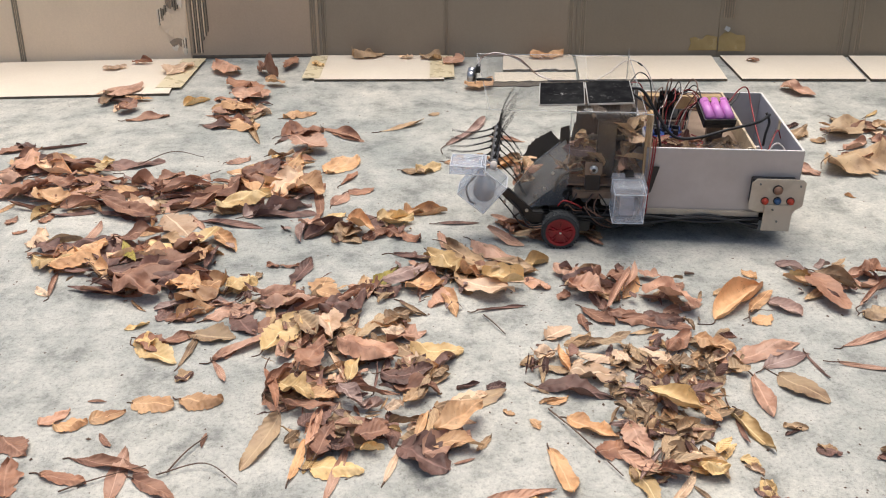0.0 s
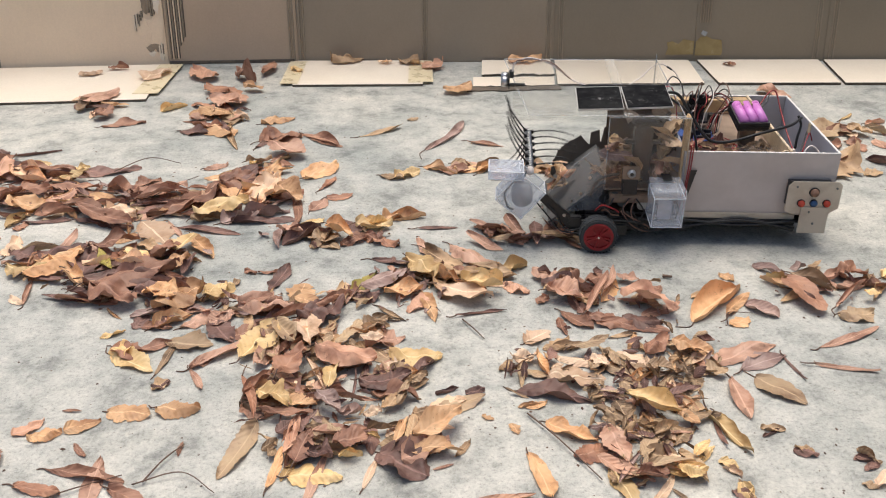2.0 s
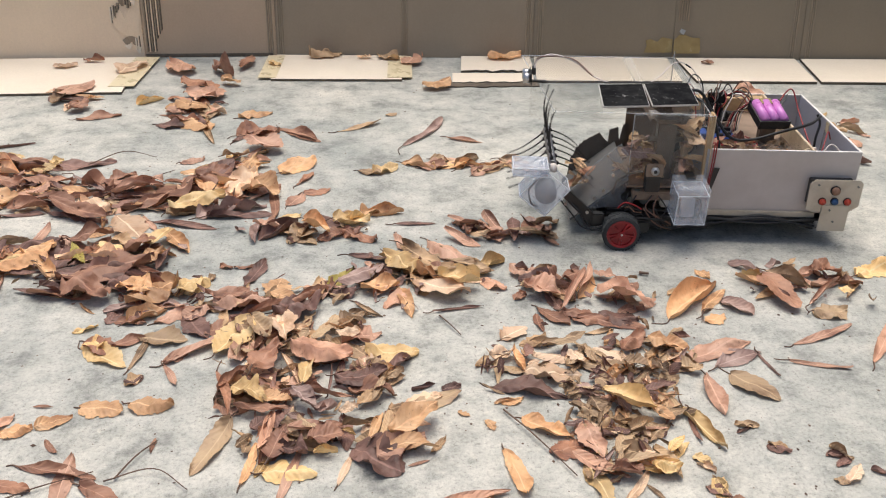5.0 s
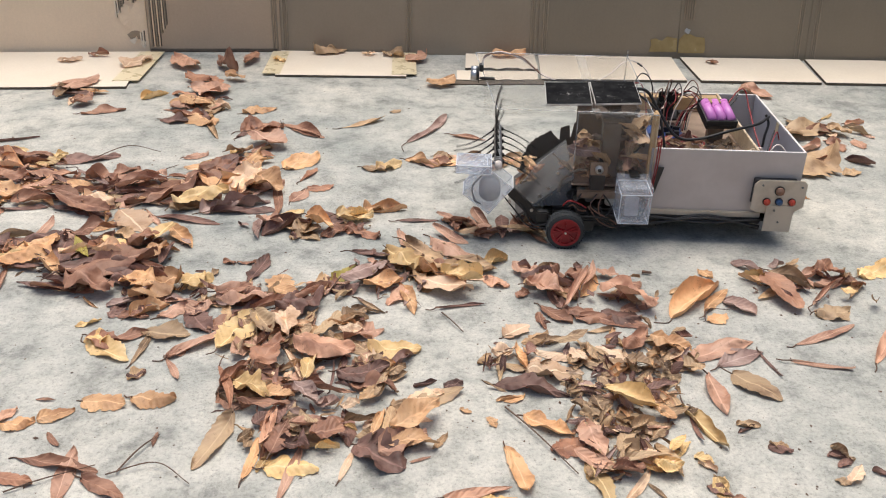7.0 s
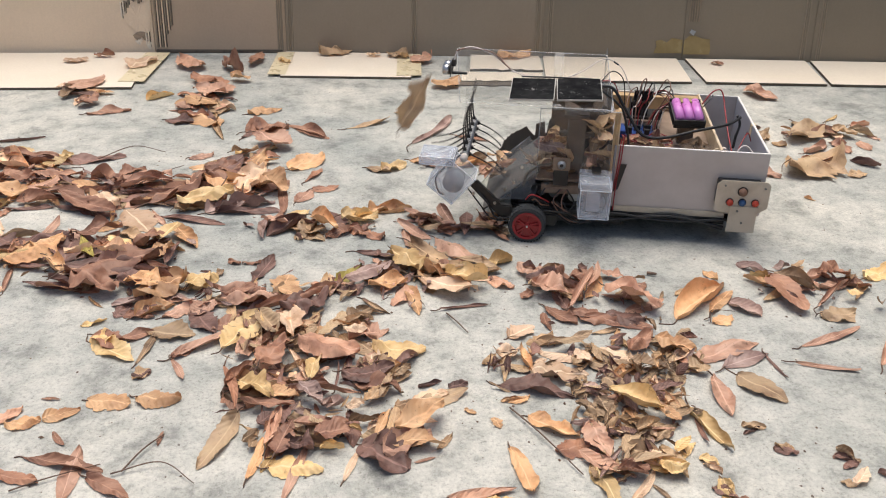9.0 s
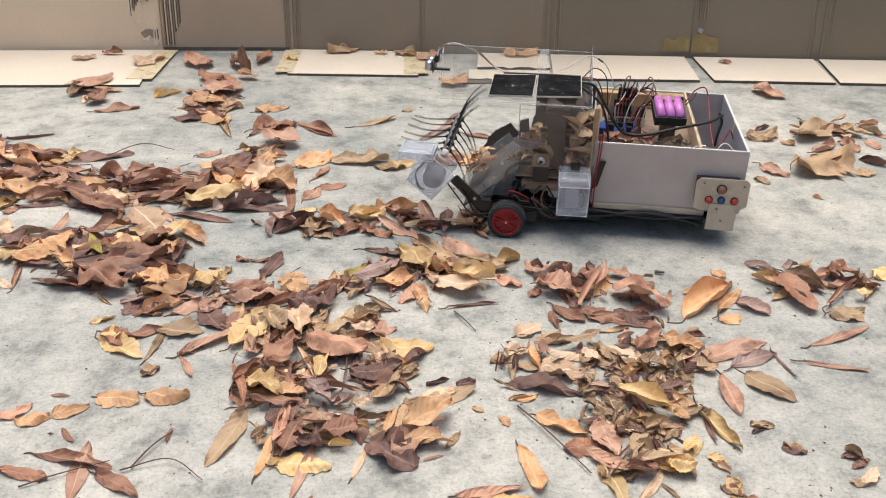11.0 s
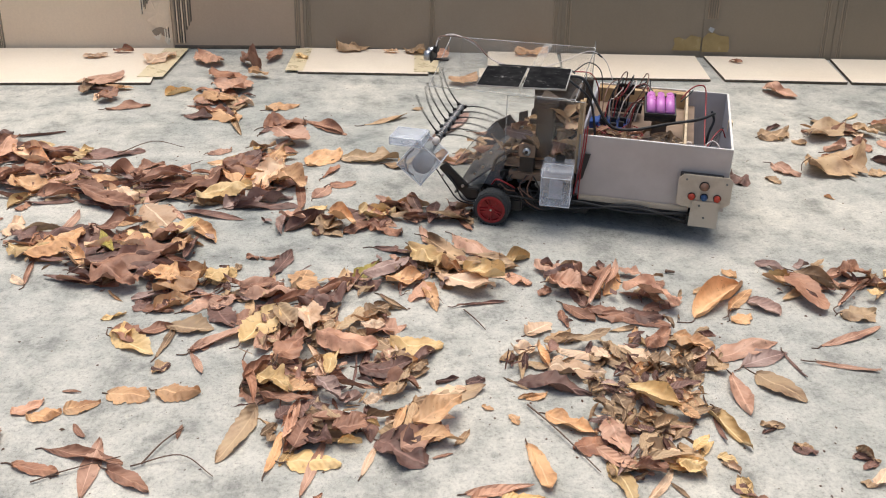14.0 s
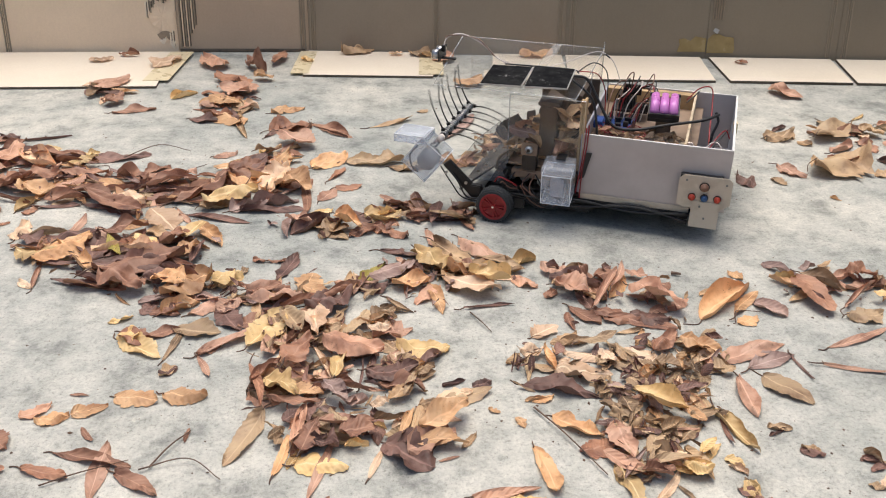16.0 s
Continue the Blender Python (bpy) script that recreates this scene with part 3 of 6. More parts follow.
# ---- dry leaves ----
def leaf_blade(length, width, seed, bm=None, m=None, stalk=True, n=12, k=3):
    """One dry leaf along x, curled, folded at the midrib, with a wavy or toothed rim. Returns the bmesh."""
    rng = random.Random(seed)
    bm = bm or bmesh.new()
    uv = bm.loops.layers.uv.verify()
    slim = width / length
    wide = rng.uniform(0.75, 1.05) if slim > 0.3 else rng.uniform(0.9, 1.3)
    fold = rng.uniform(0.06, 0.62) * (1 if rng.random() < 0.6 else -1)
    curl = rng.uniform(-0.16, 0.30)
    bend = rng.uniform(-0.20, 0.20)
    twist = rng.uniform(-0.55, 0.55)
    wave, phase, beat = rng.uniform(0.03, 0.20), rng.uniform(0, 6), rng.uniform(4, 8.5)
    tooth = rng.uniform(0.03, 0.15) if slim > 0.25 else 0.03
    lop = [rng.uniform(0.8, 1.12), rng.uniform(0.8, 1.12)]
    point, salt = rng.uniform(0.48, 0.80), rng.uniform(0, 90)
    ragged, crumple = rng.uniform(0.12, 0.58), rng.uniform(0.10, 0.46)
    if slim < 0.25:
        ragged, crumple = ragged * 0.4, crumple * 0.6
    more = random.Random(seed + 77)
    flat = (0.85 if slim > 0.38 else 1.0) if m is None else 1.0
    fold, curl, wave, twist = fold * flat, curl * flat, wave * flat, twist * flat
    roll = more.uniform(0.9, 2.3) if more.random() < (0.22 if m is None else 0.36) else 0.0
    if roll:
        fold *= 0.2
    made, where = [], {}
    for i in range(n + 1):
        u = i / n
        half = width / 2 * max(0.03, math.sin(math.pi * min(1, u ** wide * 0.985 + 0.008))) ** point
        row = []
        for j in range(-k, k + 1):
            v = j / k
            h = half * lop[j > 0] * (1 + (tooth * rng.uniform(-1, 1) if abs(j) == k else 0) + ragged * (noise.noise((u * 5, 3.0 if j > 0 else 0.0, salt)) + 0.5 * noise.noise((u * 13, 3.0 if j > 0 else 0.0, salt))))
            y = v * h
            z = fold * abs(y) + curl * length * (u - 0.5) ** 2 + wave * width * v * v * math.sin(beat * u + phase + (1.7 if j > 0 else 0))
            z += crumple * width * noise.noise((u * 3.4, v * 1.3, salt + 7)) + 0.015 * width * rng.uniform(-1, 1)
            if roll:
                bow = roll * (0.75 + 0.5 * u)
                z += half / bow * (1 - math.cos(bow * v))
                y = half / bow * math.sin(bow * v) * lop[j > 0]
            a = twist * (u - 0.5)
            y, z = y * math.cos(a) - z * math.sin(a), y * math.sin(a) + z * math.cos(a)
            y += bend * length * ((u - 0.5) ** 2 - 0.12)
            vert = bm.verts.new(((u - 0.5) * length, y, z))
            where[vert] = (u, v)
            row.append(vert)
            made.append(vert)
        if i:
            for a, b, c, d in zip(last, last[1:], row[1:], row):
                f = bm.faces.new((a, d, c, b))
                f.smooth = True
                for loop in f.loops:
                    loop[uv].uv = where[loop.vert]
        last = row
    if m is not None:
        bmesh.ops.transform(bm, matrix=m, verts=made)
    return bm, curl


LITTER, LOOSE = [], {}

# the drifts, as bands on the ground: kind of litter, from, to, half width
DRIFTS = [
    ("L", -0.87, 1.61, -0.55, 1.57, 0.077),
    ("L", -0.55, 1.56, -0.28, 1.64, 0.078),
    ("L", -0.44, 1.67, -0.31, 1.77, 0.069),
    ("L", -0.95, 1.79, -0.75, 1.70, 0.064),
    ("L", -0.69, 1.34, -0.42, 1.32, 0.067),
    ("L", -0.57, 1.24, -0.40, 1.25, 0.041),
    ("L", -0.44, 1.18, -0.33, 1.19, 0.031),
    ("F", -0.32, 1.17, -0.07, 1.20, 0.042),
    ("F", -0.23, 1.06, -0.06, 1.08, 0.060),
    ("F", -0.22, 0.95, -0.01, 0.97, 0.049),
    ("F", -0.17, 0.86, 0.01, 0.86, 0.046),
    ("F", -0.06, 1.25, 0.12, 1.26, 0.061),
    ("M", 0.22, 1.21, 0.39, 1.18, 0.053),
    ("M", 0.59, 1.22, 0.74, 1.20, 0.054),
    ("S", 0.13, 1.00, 0.26, 1.02, 0.030),
    ("S", 0.25, 0.98, 0.40, 1.00, 0.048),
    ("S", 0.25, 0.88, 0.36, 0.91, 0.039),
    ("S", 0.235, 0.80, 0.32, 0.79, 0.040),
    ("S", 0.23, 0.94, 0.34, 0.95, 0.026),
    ("S", 0.225, 0.855, 0.30, 0.86, 0.030),
    ("M", -0.28, 1.44, -0.09, 1.44, 0.033),
    ("M", 0.90, 1.93, 1.10, 1.90, 0.030),
    ("M", 0.84, 1.70, 1.00, 1.73, 0.028),
    ("M", -0.57, 2.15, -0.46, 2.10, 0.098),
    ("M", -0.91, 2.24, -0.80, 2.19, 0.067),
]


def over_litter(x, y):
    """How much higher a leaf lies where a drift is under it."""
    for kind, xa, ya, xb, yb, half in DRIFTS:
        f = min(1, max(0, (x - xa) / (xb - xa)))
        if abs(y - ya - f * (yb - ya)) < half and xa - 0.02 < x < xb + 0.02:
            return 0.005
    return 0.0


def fallen_leaf(x, y, z, length, width, turn, colour, seed, group="fallen leaves", loose=False):
    rng = random.Random(seed * 7 + 1)
    lift = z > 0.004 and y < 2.2
    bm, curl = leaf_blade(length, width, seed, n=26, k=4)
    tilt = Matrix.Rotation(radians(rng.uniform(-1, 1) * (9 if lift else 6)), 4, "X") @ Matrix.Rotation(radians(rng.uniform(-1, 1) * (8 if lift else 4)), 4, "Y")
    bm.transform(tilt)
    # the blade rests on a third of its points, pressed flat there
    low = sorted(v.co.z for v in bm.verts)[len(bm.verts) // (6 if lift else 3)]
    for v in bm.verts:
        v.co.z = max(0.0012 + 0.0006 * abs(v.co.y) / width, v.co.z - low + 0.0012)
    bm.verts.ensure_lookup_table()
    foot = bm.verts[4].co.copy()
    if loose:
        bm.transform(pose(x, y, max(0, z - 0.002), 0, 0, turn))
        me = bpy.data.meshes.new("loose")
        bm.to_mesh(me)
        bm.free()
        LOOSE.setdefault(colour, bmesh.new()).from_mesh(me)
        bpy.data.meshes.remove(me)
        return None
    ob = new("fallen_leaf", mesh("fallen_leaf", bm, LEAF[colour]))
    ob.matrix_basis = pose(x, y, max(0, z - 0.002), 0, 0, turn)
    shape = "narrow" if width / length < 0.3 else "broad" if width / length > 0.48 else "oval"
    size = "small" if length < 0.06 else "large" if length > 0.12 else "curled"
    tagged(ob, f"{size} {shape} {LOOK[colour]} dry leaf lying {'on other leaves' if lift else 'on concrete'}", "leaf", group)
    if length > 0.05:
        s = length * rng.uniform(0.10, 0.24)
        bm = tube([foot + Vector((0.002, 0, 0)), foot + Vector((-s * 0.5, s * rng.uniform(-0.2, 0.2), -foot.z * 0.3)), Vector((foot.x - s, foot.y + s * rng.uniform(-0.5, 0.5), max(0.001, foot.z * 0.5)))], 0.0011, 5, 4, 0.8)
        part("stalk", bm, TWIG, ob, smooth=True)
    return ob


def strew(pile, leaves):
    """Lays the single leaves of a pile, and notes them for the crumbled litter between them."""
    for x, y, z, length, width, turn, colour in leaves:
        seed = int(abs(x * 7919 + y * 104729) * 1000) % 99991
        if y > 2.0:
            length = min(length, 0.135)
        length *= 1 - 0.22 * abs(math.sin(radians(turn)))
        up = over_litter(x, y)
        far = length < 0.046 or y > 2.08
        fallen_leaf(x, y, z + 0.005 if y > 2.2 else z + up if up else 0.002, length * 1.16, min(width * (1.5 if width > 0.36 * length else 1.25), 0.74 * length), turn, colour, seed, loose=far)
        LITTER.append((x, y, z, length, colour, turn))


strew("back_a", [
    (-0.959, 2.490, 0.008, 0.063, 0.035, 16, "l"),
    (-0.893, 2.542, 0.008, 0.052, 0.029, 1, "r"),
    (-0.762, 2.466, 0.008, 0.121, 0.050, 62, "l"),
    (-0.859, 2.262, 0.008, 0.180, 0.092, 56, "k"),
    (-0.805, 2.127, 0.008, 0.077, 0.043, 73, "r"),
    (-0.737, 2.066, 0.012, 0.097, 0.029, 17, "r"),
    (-0.643, 2.187, 0.004, 0.077, 0.043, 39, "y"),
    (-0.626, 2.463, 0.008, 0.122, 0.068, -46, "k"),
    (-0.496, 2.423, 0.008, 0.144, 0.064, -54, "r"),
    (-0.447, 2.513, 0.008, 0.201, 0.028, 83, "r"),
    (-0.461, 2.327, 0.008, 0.060, 0.034, -23, "o"),
    (-0.554, 2.312, 0.008, 0.087, 0.049, -35, "r"),
    (-0.515, 2.213, 0.008, 0.097, 0.055, -27, "k"),
    (-0.524, 2.119, 0.008, 0.093, 0.052, -27, "o"),
])
strew("back_b", [
    (-0.499, 2.214, 0.008, 0.116, 0.053, 64, "k"),
    (-0.550, 2.002, 0.004, 0.068, 0.030, -15, "p"),
    (-0.486, 2.009, 0.008, 0.117, 0.049, -52, "o"),
    (-0.448, 1.945, 0.004, 0.155, 0.022, -71, "d"),
    (-0.357, 2.074, 0.004, 0.082, 0.046, 24, "o"),
    (-0.332, 1.951, 0.008, 0.105, 0.050, 26, "r"),
    (-0.239, 1.937, 0.012, 0.138, 0.032, -42, "r"),
    (-0.222, 2.611, 0.008, 0.178, 0.084, 50, "d"),
    (-0.363, 2.497, 0.008, 0.047, 0.026, -38, "y"),
    (-0.035, 2.557, 0.008, 0.082, 0.046, -35, "d"),
    (0.037, 2.522, 0.008, 0.088, 0.049, 46, "k"),
    (0.100, 2.286, 0.008, 0.076, 0.043, 19, "o"),
    (-0.106, 2.564, 0.008, 0.038, 0.021, 10, "l"),
    (0.314, 2.562, 0.008, 0.102, 0.057, 18, "o"),
])
strew("back_c", [
    (0.907, 2.481, 0.008, 0.038, 0.022, -36, "r"),
    (-0.878, 2.195, 0.004, 0.079, 0.024, 86, "d"),
    (-0.549, 2.104, 0.004, 0.080, 0.043, 49, "k"),
    (-0.519, 2.288, 0.008, 0.127, 0.034, -57, "r"),
])
strew("back_right", [
    (0.802, 1.551, 0.002, 0.025, 0.014, -51, "o"),
])
strew("left_drift_d", [
(-0.419, 1.035, 0.008, 0.084, 0.026, -34, "y"),
    (-0.373, 1.042, 0.013, 0.083, 0.011, 84, "d"),
])
strew("left_drift_e", [
(-0.318, 1.031, 0.002, 0.040, 0.022, 47, "r"),
    (-0.364, 0.981, 0.008, 0.032, 0.018, 58, "d"),
])
strew("centre_drift_b", [
(-0.030, 1.712, 0.002, 0.060, 0.026, 30, "y"),
    (-0.095, 1.982, 0.002, 0.118, 0.018, 33, "t"),
    (-0.090, 1.456, 0.002, 0.060, 0.034, 0, "y"),
    (-0.075, 1.400, 0.002, 0.078, 0.026, -32, "r"),
    (-0.049, 1.505, 0.002, 0.057, 0.026, 27, "o"),
])
strew("fan_a", [
(-0.041, 1.319, 0.004, 0.092, 0.020, -19, "p"),
    (0.002, 1.372, 0.008, 0.077, 0.016, -73, "k"),
    (0.049, 1.292, 0.004, 0.158, 0.036, -54, "d"),
    (0.088, 1.329, 0.004, 0.127, 0.037, -48, "k"),
    (0.151, 1.290, 0.008, 0.056, 0.031, 19, "y"),
    (-0.003, 1.277, 0.012, 0.087, 0.040, -54, "y"),
    (-0.032, 1.212, 0.004, 0.059, 0.033, 16, "o"),
    (0.046, 1.237, 0.008, 0.069, 0.036, -50, "o"),
    (0.095, 1.218, 0.012, 0.062, 0.035, -10, "y"),
    (0.008, 1.172, 0.004, 0.104, 0.024, -75, "o"),
    (0.066, 1.197, 0.008, 0.102, 0.036, -31, "l"),
    (0.090, 1.149, 0.004, 0.074, 0.011, 10, "p"),
    (0.152, 1.222, 0.004, 0.051, 0.028, -37, "k"),
    (-0.101, 1.241, 0.008, 0.114, 0.023, 65, "g"),
])
strew("fan_b", [
(-0.063, 1.234, 0.012, 0.103, 0.030, 44, "m"),
    (0.118, 1.277, 0.004, 0.086, 0.017, -26, "d"),
    (-0.336, 1.217, 0.008, 0.060, 0.032, 62, "y"),
    (-0.271, 1.184, 0.012, 0.058, 0.020, 5, "r"),
    (-0.246, 1.169, 0.004, 0.079, 0.045, -7, "k"),
    (-0.179, 1.158, 0.008, 0.119, 0.025, 35, "r"),
    (-0.201, 1.227, 0.012, 0.063, 0.027, 78, "o"),
    (-0.158, 1.149, 0.004, 0.074, 0.037, 21, "p"),
    (-0.306, 1.113, 0.004, 0.082, 0.026, -57, "p"),
    (-0.268, 1.110, 0.012, 0.057, 0.029, 42, "r"),
    (-0.349, 1.081, 0.004, 0.068, 0.037, -8, "t"),
    (-0.286, 1.062, 0.008, 0.131, 0.023, 45, "k"),
    (-0.317, 0.991, 0.012, 0.061, 0.010, -61, "k"),
    (-0.243, 1.075, 0.004, 0.104, 0.032, 65, "y"),
])
strew("fan_c", [
(-0.172, 1.096, 0.008, 0.100, 0.028, -81, "l"),
    (-0.205, 1.087, 0.012, 0.065, 0.024, -58, "t"),
    (-0.146, 1.085, 0.004, 0.078, 0.014, 72, "d"),
    (-0.110, 1.087, 0.008, 0.076, 0.018, 63, "t"),
    (-0.076, 1.111, 0.004, 0.059, 0.019, 41, "d"),
    (-0.076, 1.076, 0.004, 0.035, 0.019, 16, "l"),
    (-0.050, 1.153, 0.004, 0.066, 0.010, -45, "d"),
    (-0.186, 1.008, 0.012, 0.087, 0.030, 70, "r"),
    (-0.151, 0.989, 0.004, 0.076, 0.014, -64, "l"),
    (-0.126, 0.983, 0.008, 0.066, 0.017, 78, "y"),
    (-0.110, 1.019, 0.012, 0.084, 0.030, -15, "k"),
    (-0.012, 1.036, 0.004, 0.069, 0.036, -7, "y"),
    (-0.053, 0.969, 0.004, 0.064, 0.028, 3, "p"),
    (-0.095, 0.963, 0.004, 0.068, 0.007, 89, "p"),
])
strew("fan_d", [
(-0.095, 0.932, 0.004, 0.063, 0.017, -14, "r"),
    (-0.225, 0.965, 0.008, 0.078, 0.020, 65, "r"),
    (-0.200, 0.926, 0.012, 0.061, 0.030, -37, "y"),
    (-0.164, 0.924, 0.004, 0.045, 0.019, -20, "o"),
    (-0.179, 0.899, 0.008, 0.060, 0.016, 0, "r"),
    (-0.126, 0.914, 0.012, 0.051, 0.023, -47, "m"),
    (-0.098, 0.903, 0.004, 0.033, 0.018, -13, "m"),
    (-0.067, 0.895, 0.008, 0.024, 0.013, 18, "l"),
    (-0.231, 0.928, 0.012, 0.119, 0.011, -71, "r"),
    (-0.231, 0.841, 0.004, 0.116, 0.026, -108, "t"),
    (-0.180, 0.805, 0.008, 0.076, 0.012, 82, "o"),
    (-0.164, 0.804, 0.012, 0.047, 0.010, 70, "y"),
    (-0.166, 0.855, 0.004, 0.098, 0.012, 89, "k"),
    (-0.150, 0.832, 0.008, 0.064, 0.019, 76, "r"),
])
strew("fan_e", [
(-0.131, 0.789, 0.012, 0.058, 0.022, -3, "y"),
    (-0.130, 0.784, 0.004, 0.114, 0.011, 78, "k"),
    (-0.131, 0.823, 0.004, 0.037, 0.016, -15, "p"),
    (-0.091, 0.839, 0.012, 0.043, 0.018, 18, "r"),
    (-0.090, 0.818, 0.004, 0.026, 0.014, 0, "y"),
    (-0.066, 0.794, 0.008, 0.061, 0.009, 74, "l"),
    (-0.063, 0.844, 0.012, 0.020, 0.011, -32, "y"),
    (-0.027, 0.808, 0.004, 0.076, 0.037, -39, "p"),
    (-0.113, 0.863, 0.008, 0.040, 0.012, -42, "t"),
    (-0.051, 0.868, 0.004, 0.042, 0.017, 19, "d"),
    (-0.030, 0.862, 0.004, 0.068, 0.015, 76, "o"),
    (-0.017, 0.865, 0.008, 0.059, 0.010, 80, "t"),
    (0.018, 0.867, 0.012, 0.079, 0.030, 39, "o"),
    (0.014, 0.824, 0.004, 0.058, 0.020, -6, "o"),
])
strew("fan_f", [
(0.047, 0.833, 0.004, 0.040, 0.008, 58, "d"),
    (-0.028, 0.933, 0.012, 0.057, 0.010, 74, "t"),
    (-0.038, 0.926, 0.004, 0.052, 0.017, 47, "d"),
    (0.038, 0.920, 0.008, 0.087, 0.026, 21, "t"),
    (0.030, 0.924, 0.012, 0.050, 0.018, 18, "l"),
    (0.031, 0.951, 0.004, 0.032, 0.011, 22, "p"),
    (0.069, 0.949, 0.004, 0.026, 0.011, 18, "p"),
    (0.022, 0.802, 0.012, 0.026, 0.004, 22, "k"),
    (-0.120, 0.732, 0.004, 0.019, 0.010, 59, "r"),
    (-0.016, 0.973, 0.004, 0.041, 0.014, 18, "d"),
    (0.002, 0.895, 0.004, 0.032, 0.018, 13, "d"),
    (-0.030, 0.987, 0.004, 0.037, 0.018, -20, "d"),
])
strew("left_a", [
(-0.963, 1.881, 0.004, 0.049, 0.021, -16, "p"),
    (-0.878, 1.874, 0.004, 0.100, 0.015, 18, "p"),
    (-0.905, 1.748, 0.012, 0.105, 0.036, 89, "k"),
    (-0.833, 1.725, 0.004, 0.113, 0.054, -34, "l"),
    (-0.826, 1.782, 0.008, 0.049, 0.027, -36, "y"),
    (-0.798, 1.743, 0.012, 0.115, 0.031, -12, "r"),
    (-0.678, 1.755, 0.004, 0.128, 0.036, 17, "p"),
    (-0.745, 1.781, 0.008, 0.035, 0.020, 22, "y"),
    (-0.733, 1.707, 0.012, 0.060, 0.022, 27, "y"),
    (-0.722, 1.662, 0.004, 0.104, 0.031, -4, "r"),
    (-0.749, 1.662, 0.004, 0.066, 0.019, 23, "p"),
    (-0.790, 1.627, 0.012, 0.074, 0.029, 6, "r"),
    (-0.778, 1.573, 0.004, 0.096, 0.038, -29, "o"),
    (-0.834, 1.589, 0.004, 0.065, 0.028, -28, "p"),
])
strew("left_b", [
(-0.829, 1.602, 0.012, 0.075, 0.024, 55, "r"),
    (-0.721, 1.595, 0.004, 0.103, 0.035, 74, "k"),
    (-0.652, 1.543, 0.008, 0.128, 0.033, -37, "r"),
    (-0.605, 1.502, 0.012, 0.136, 0.032, -28, "r"),
    (-0.582, 1.532, 0.004, 0.078, 0.039, -28, "l"),
    (-0.602, 1.620, 0.008, 0.070, 0.039, -19, "r"),
    (-0.623, 1.625, 0.012, 0.123, 0.016, -44, "m"),
    (-0.545, 1.642, 0.004, 0.114, 0.031, 1, "k"),
    (-0.530, 1.621, 0.008, 0.104, 0.025, 5, "r"),
    (-0.517, 1.596, 0.012, 0.093, 0.035, 14, "k"),
    (-0.575, 1.690, 0.004, 0.056, 0.024, 28, "r"),
    (-0.780, 1.519, 0.008, 0.069, 0.033, 75, "y"),
    (-0.760, 1.493, 0.012, 0.043, 0.024, 71, "r"),
    (-0.710, 1.538, 0.004, 0.071, 0.026, 6, "r"),
])
strew("left_c", [
(-0.719, 1.511, 0.004, 0.081, 0.018, 10, "p"),
    (-0.601, 1.494, 0.004, 0.114, 0.027, -17, "p"),
    (-0.453, 1.582, 0.004, 0.159, 0.050, 54, "r"),
    (-0.450, 1.773, 0.008, 0.052, 0.029, 26, "k"),
    (-0.385, 1.688, 0.004, 0.107, 0.040, 44, "p"),
    (-0.386, 1.687, 0.004, 0.068, 0.033, 14, "r"),
    (-0.350, 1.648, 0.008, 0.110, 0.050, 22, "r"),
    (-0.373, 1.601, 0.012, 0.065, 0.036, -13, "o"),
    (-0.329, 1.678, 0.004, 0.192, 0.045, 75, "o"),
    (-0.312, 1.619, 0.008, 0.116, 0.036, 73, "l"),
    (-0.388, 1.533, 0.012, 0.101, 0.036, 21, "y"),
    (-0.317, 1.611, 0.004, 0.108, 0.043, 55, "l"),
    (-0.267, 1.594, 0.008, 0.075, 0.042, -41, "o"),
    (-0.249, 1.565, 0.012, 0.196, 0.015, -78, "r"),
])
strew("left_d", [
(-0.412, 1.510, 0.004, 0.059, 0.025, 22, "d"),
    (-0.355, 1.510, 0.008, 0.067, 0.037, 34, "m"),
    (-0.302, 1.496, 0.004, 0.109, 0.027, 4, "p"),
    (-0.301, 1.528, 0.004, 0.079, 0.038, 8, "m"),
    (-0.399, 1.459, 0.004, 0.119, 0.017, -16, "p"),
    (-0.305, 1.838, 0.012, 0.097, 0.041, -31, "k"),
    (-0.358, 1.792, 0.004, 0.055, 0.031, 20, "d"),
    (-0.367, 1.802, 0.008, 0.033, 0.018, 38, "y"),
    (-0.365, 1.919, 0.004, 0.083, 0.018, 60, "p"),
    (-0.321, 1.947, 0.004, 0.069, 0.039, 9, "r"),
    (-0.234, 1.930, 0.008, 0.140, 0.029, -42, "r"),
    (-0.217, 1.741, 0.012, 0.111, 0.051, 54, "o"),
    (-0.196, 1.672, 0.004, 0.083, 0.017, 69, "r"),
    (-0.206, 1.566, 0.008, 0.067, 0.025, 65, "k"),
])
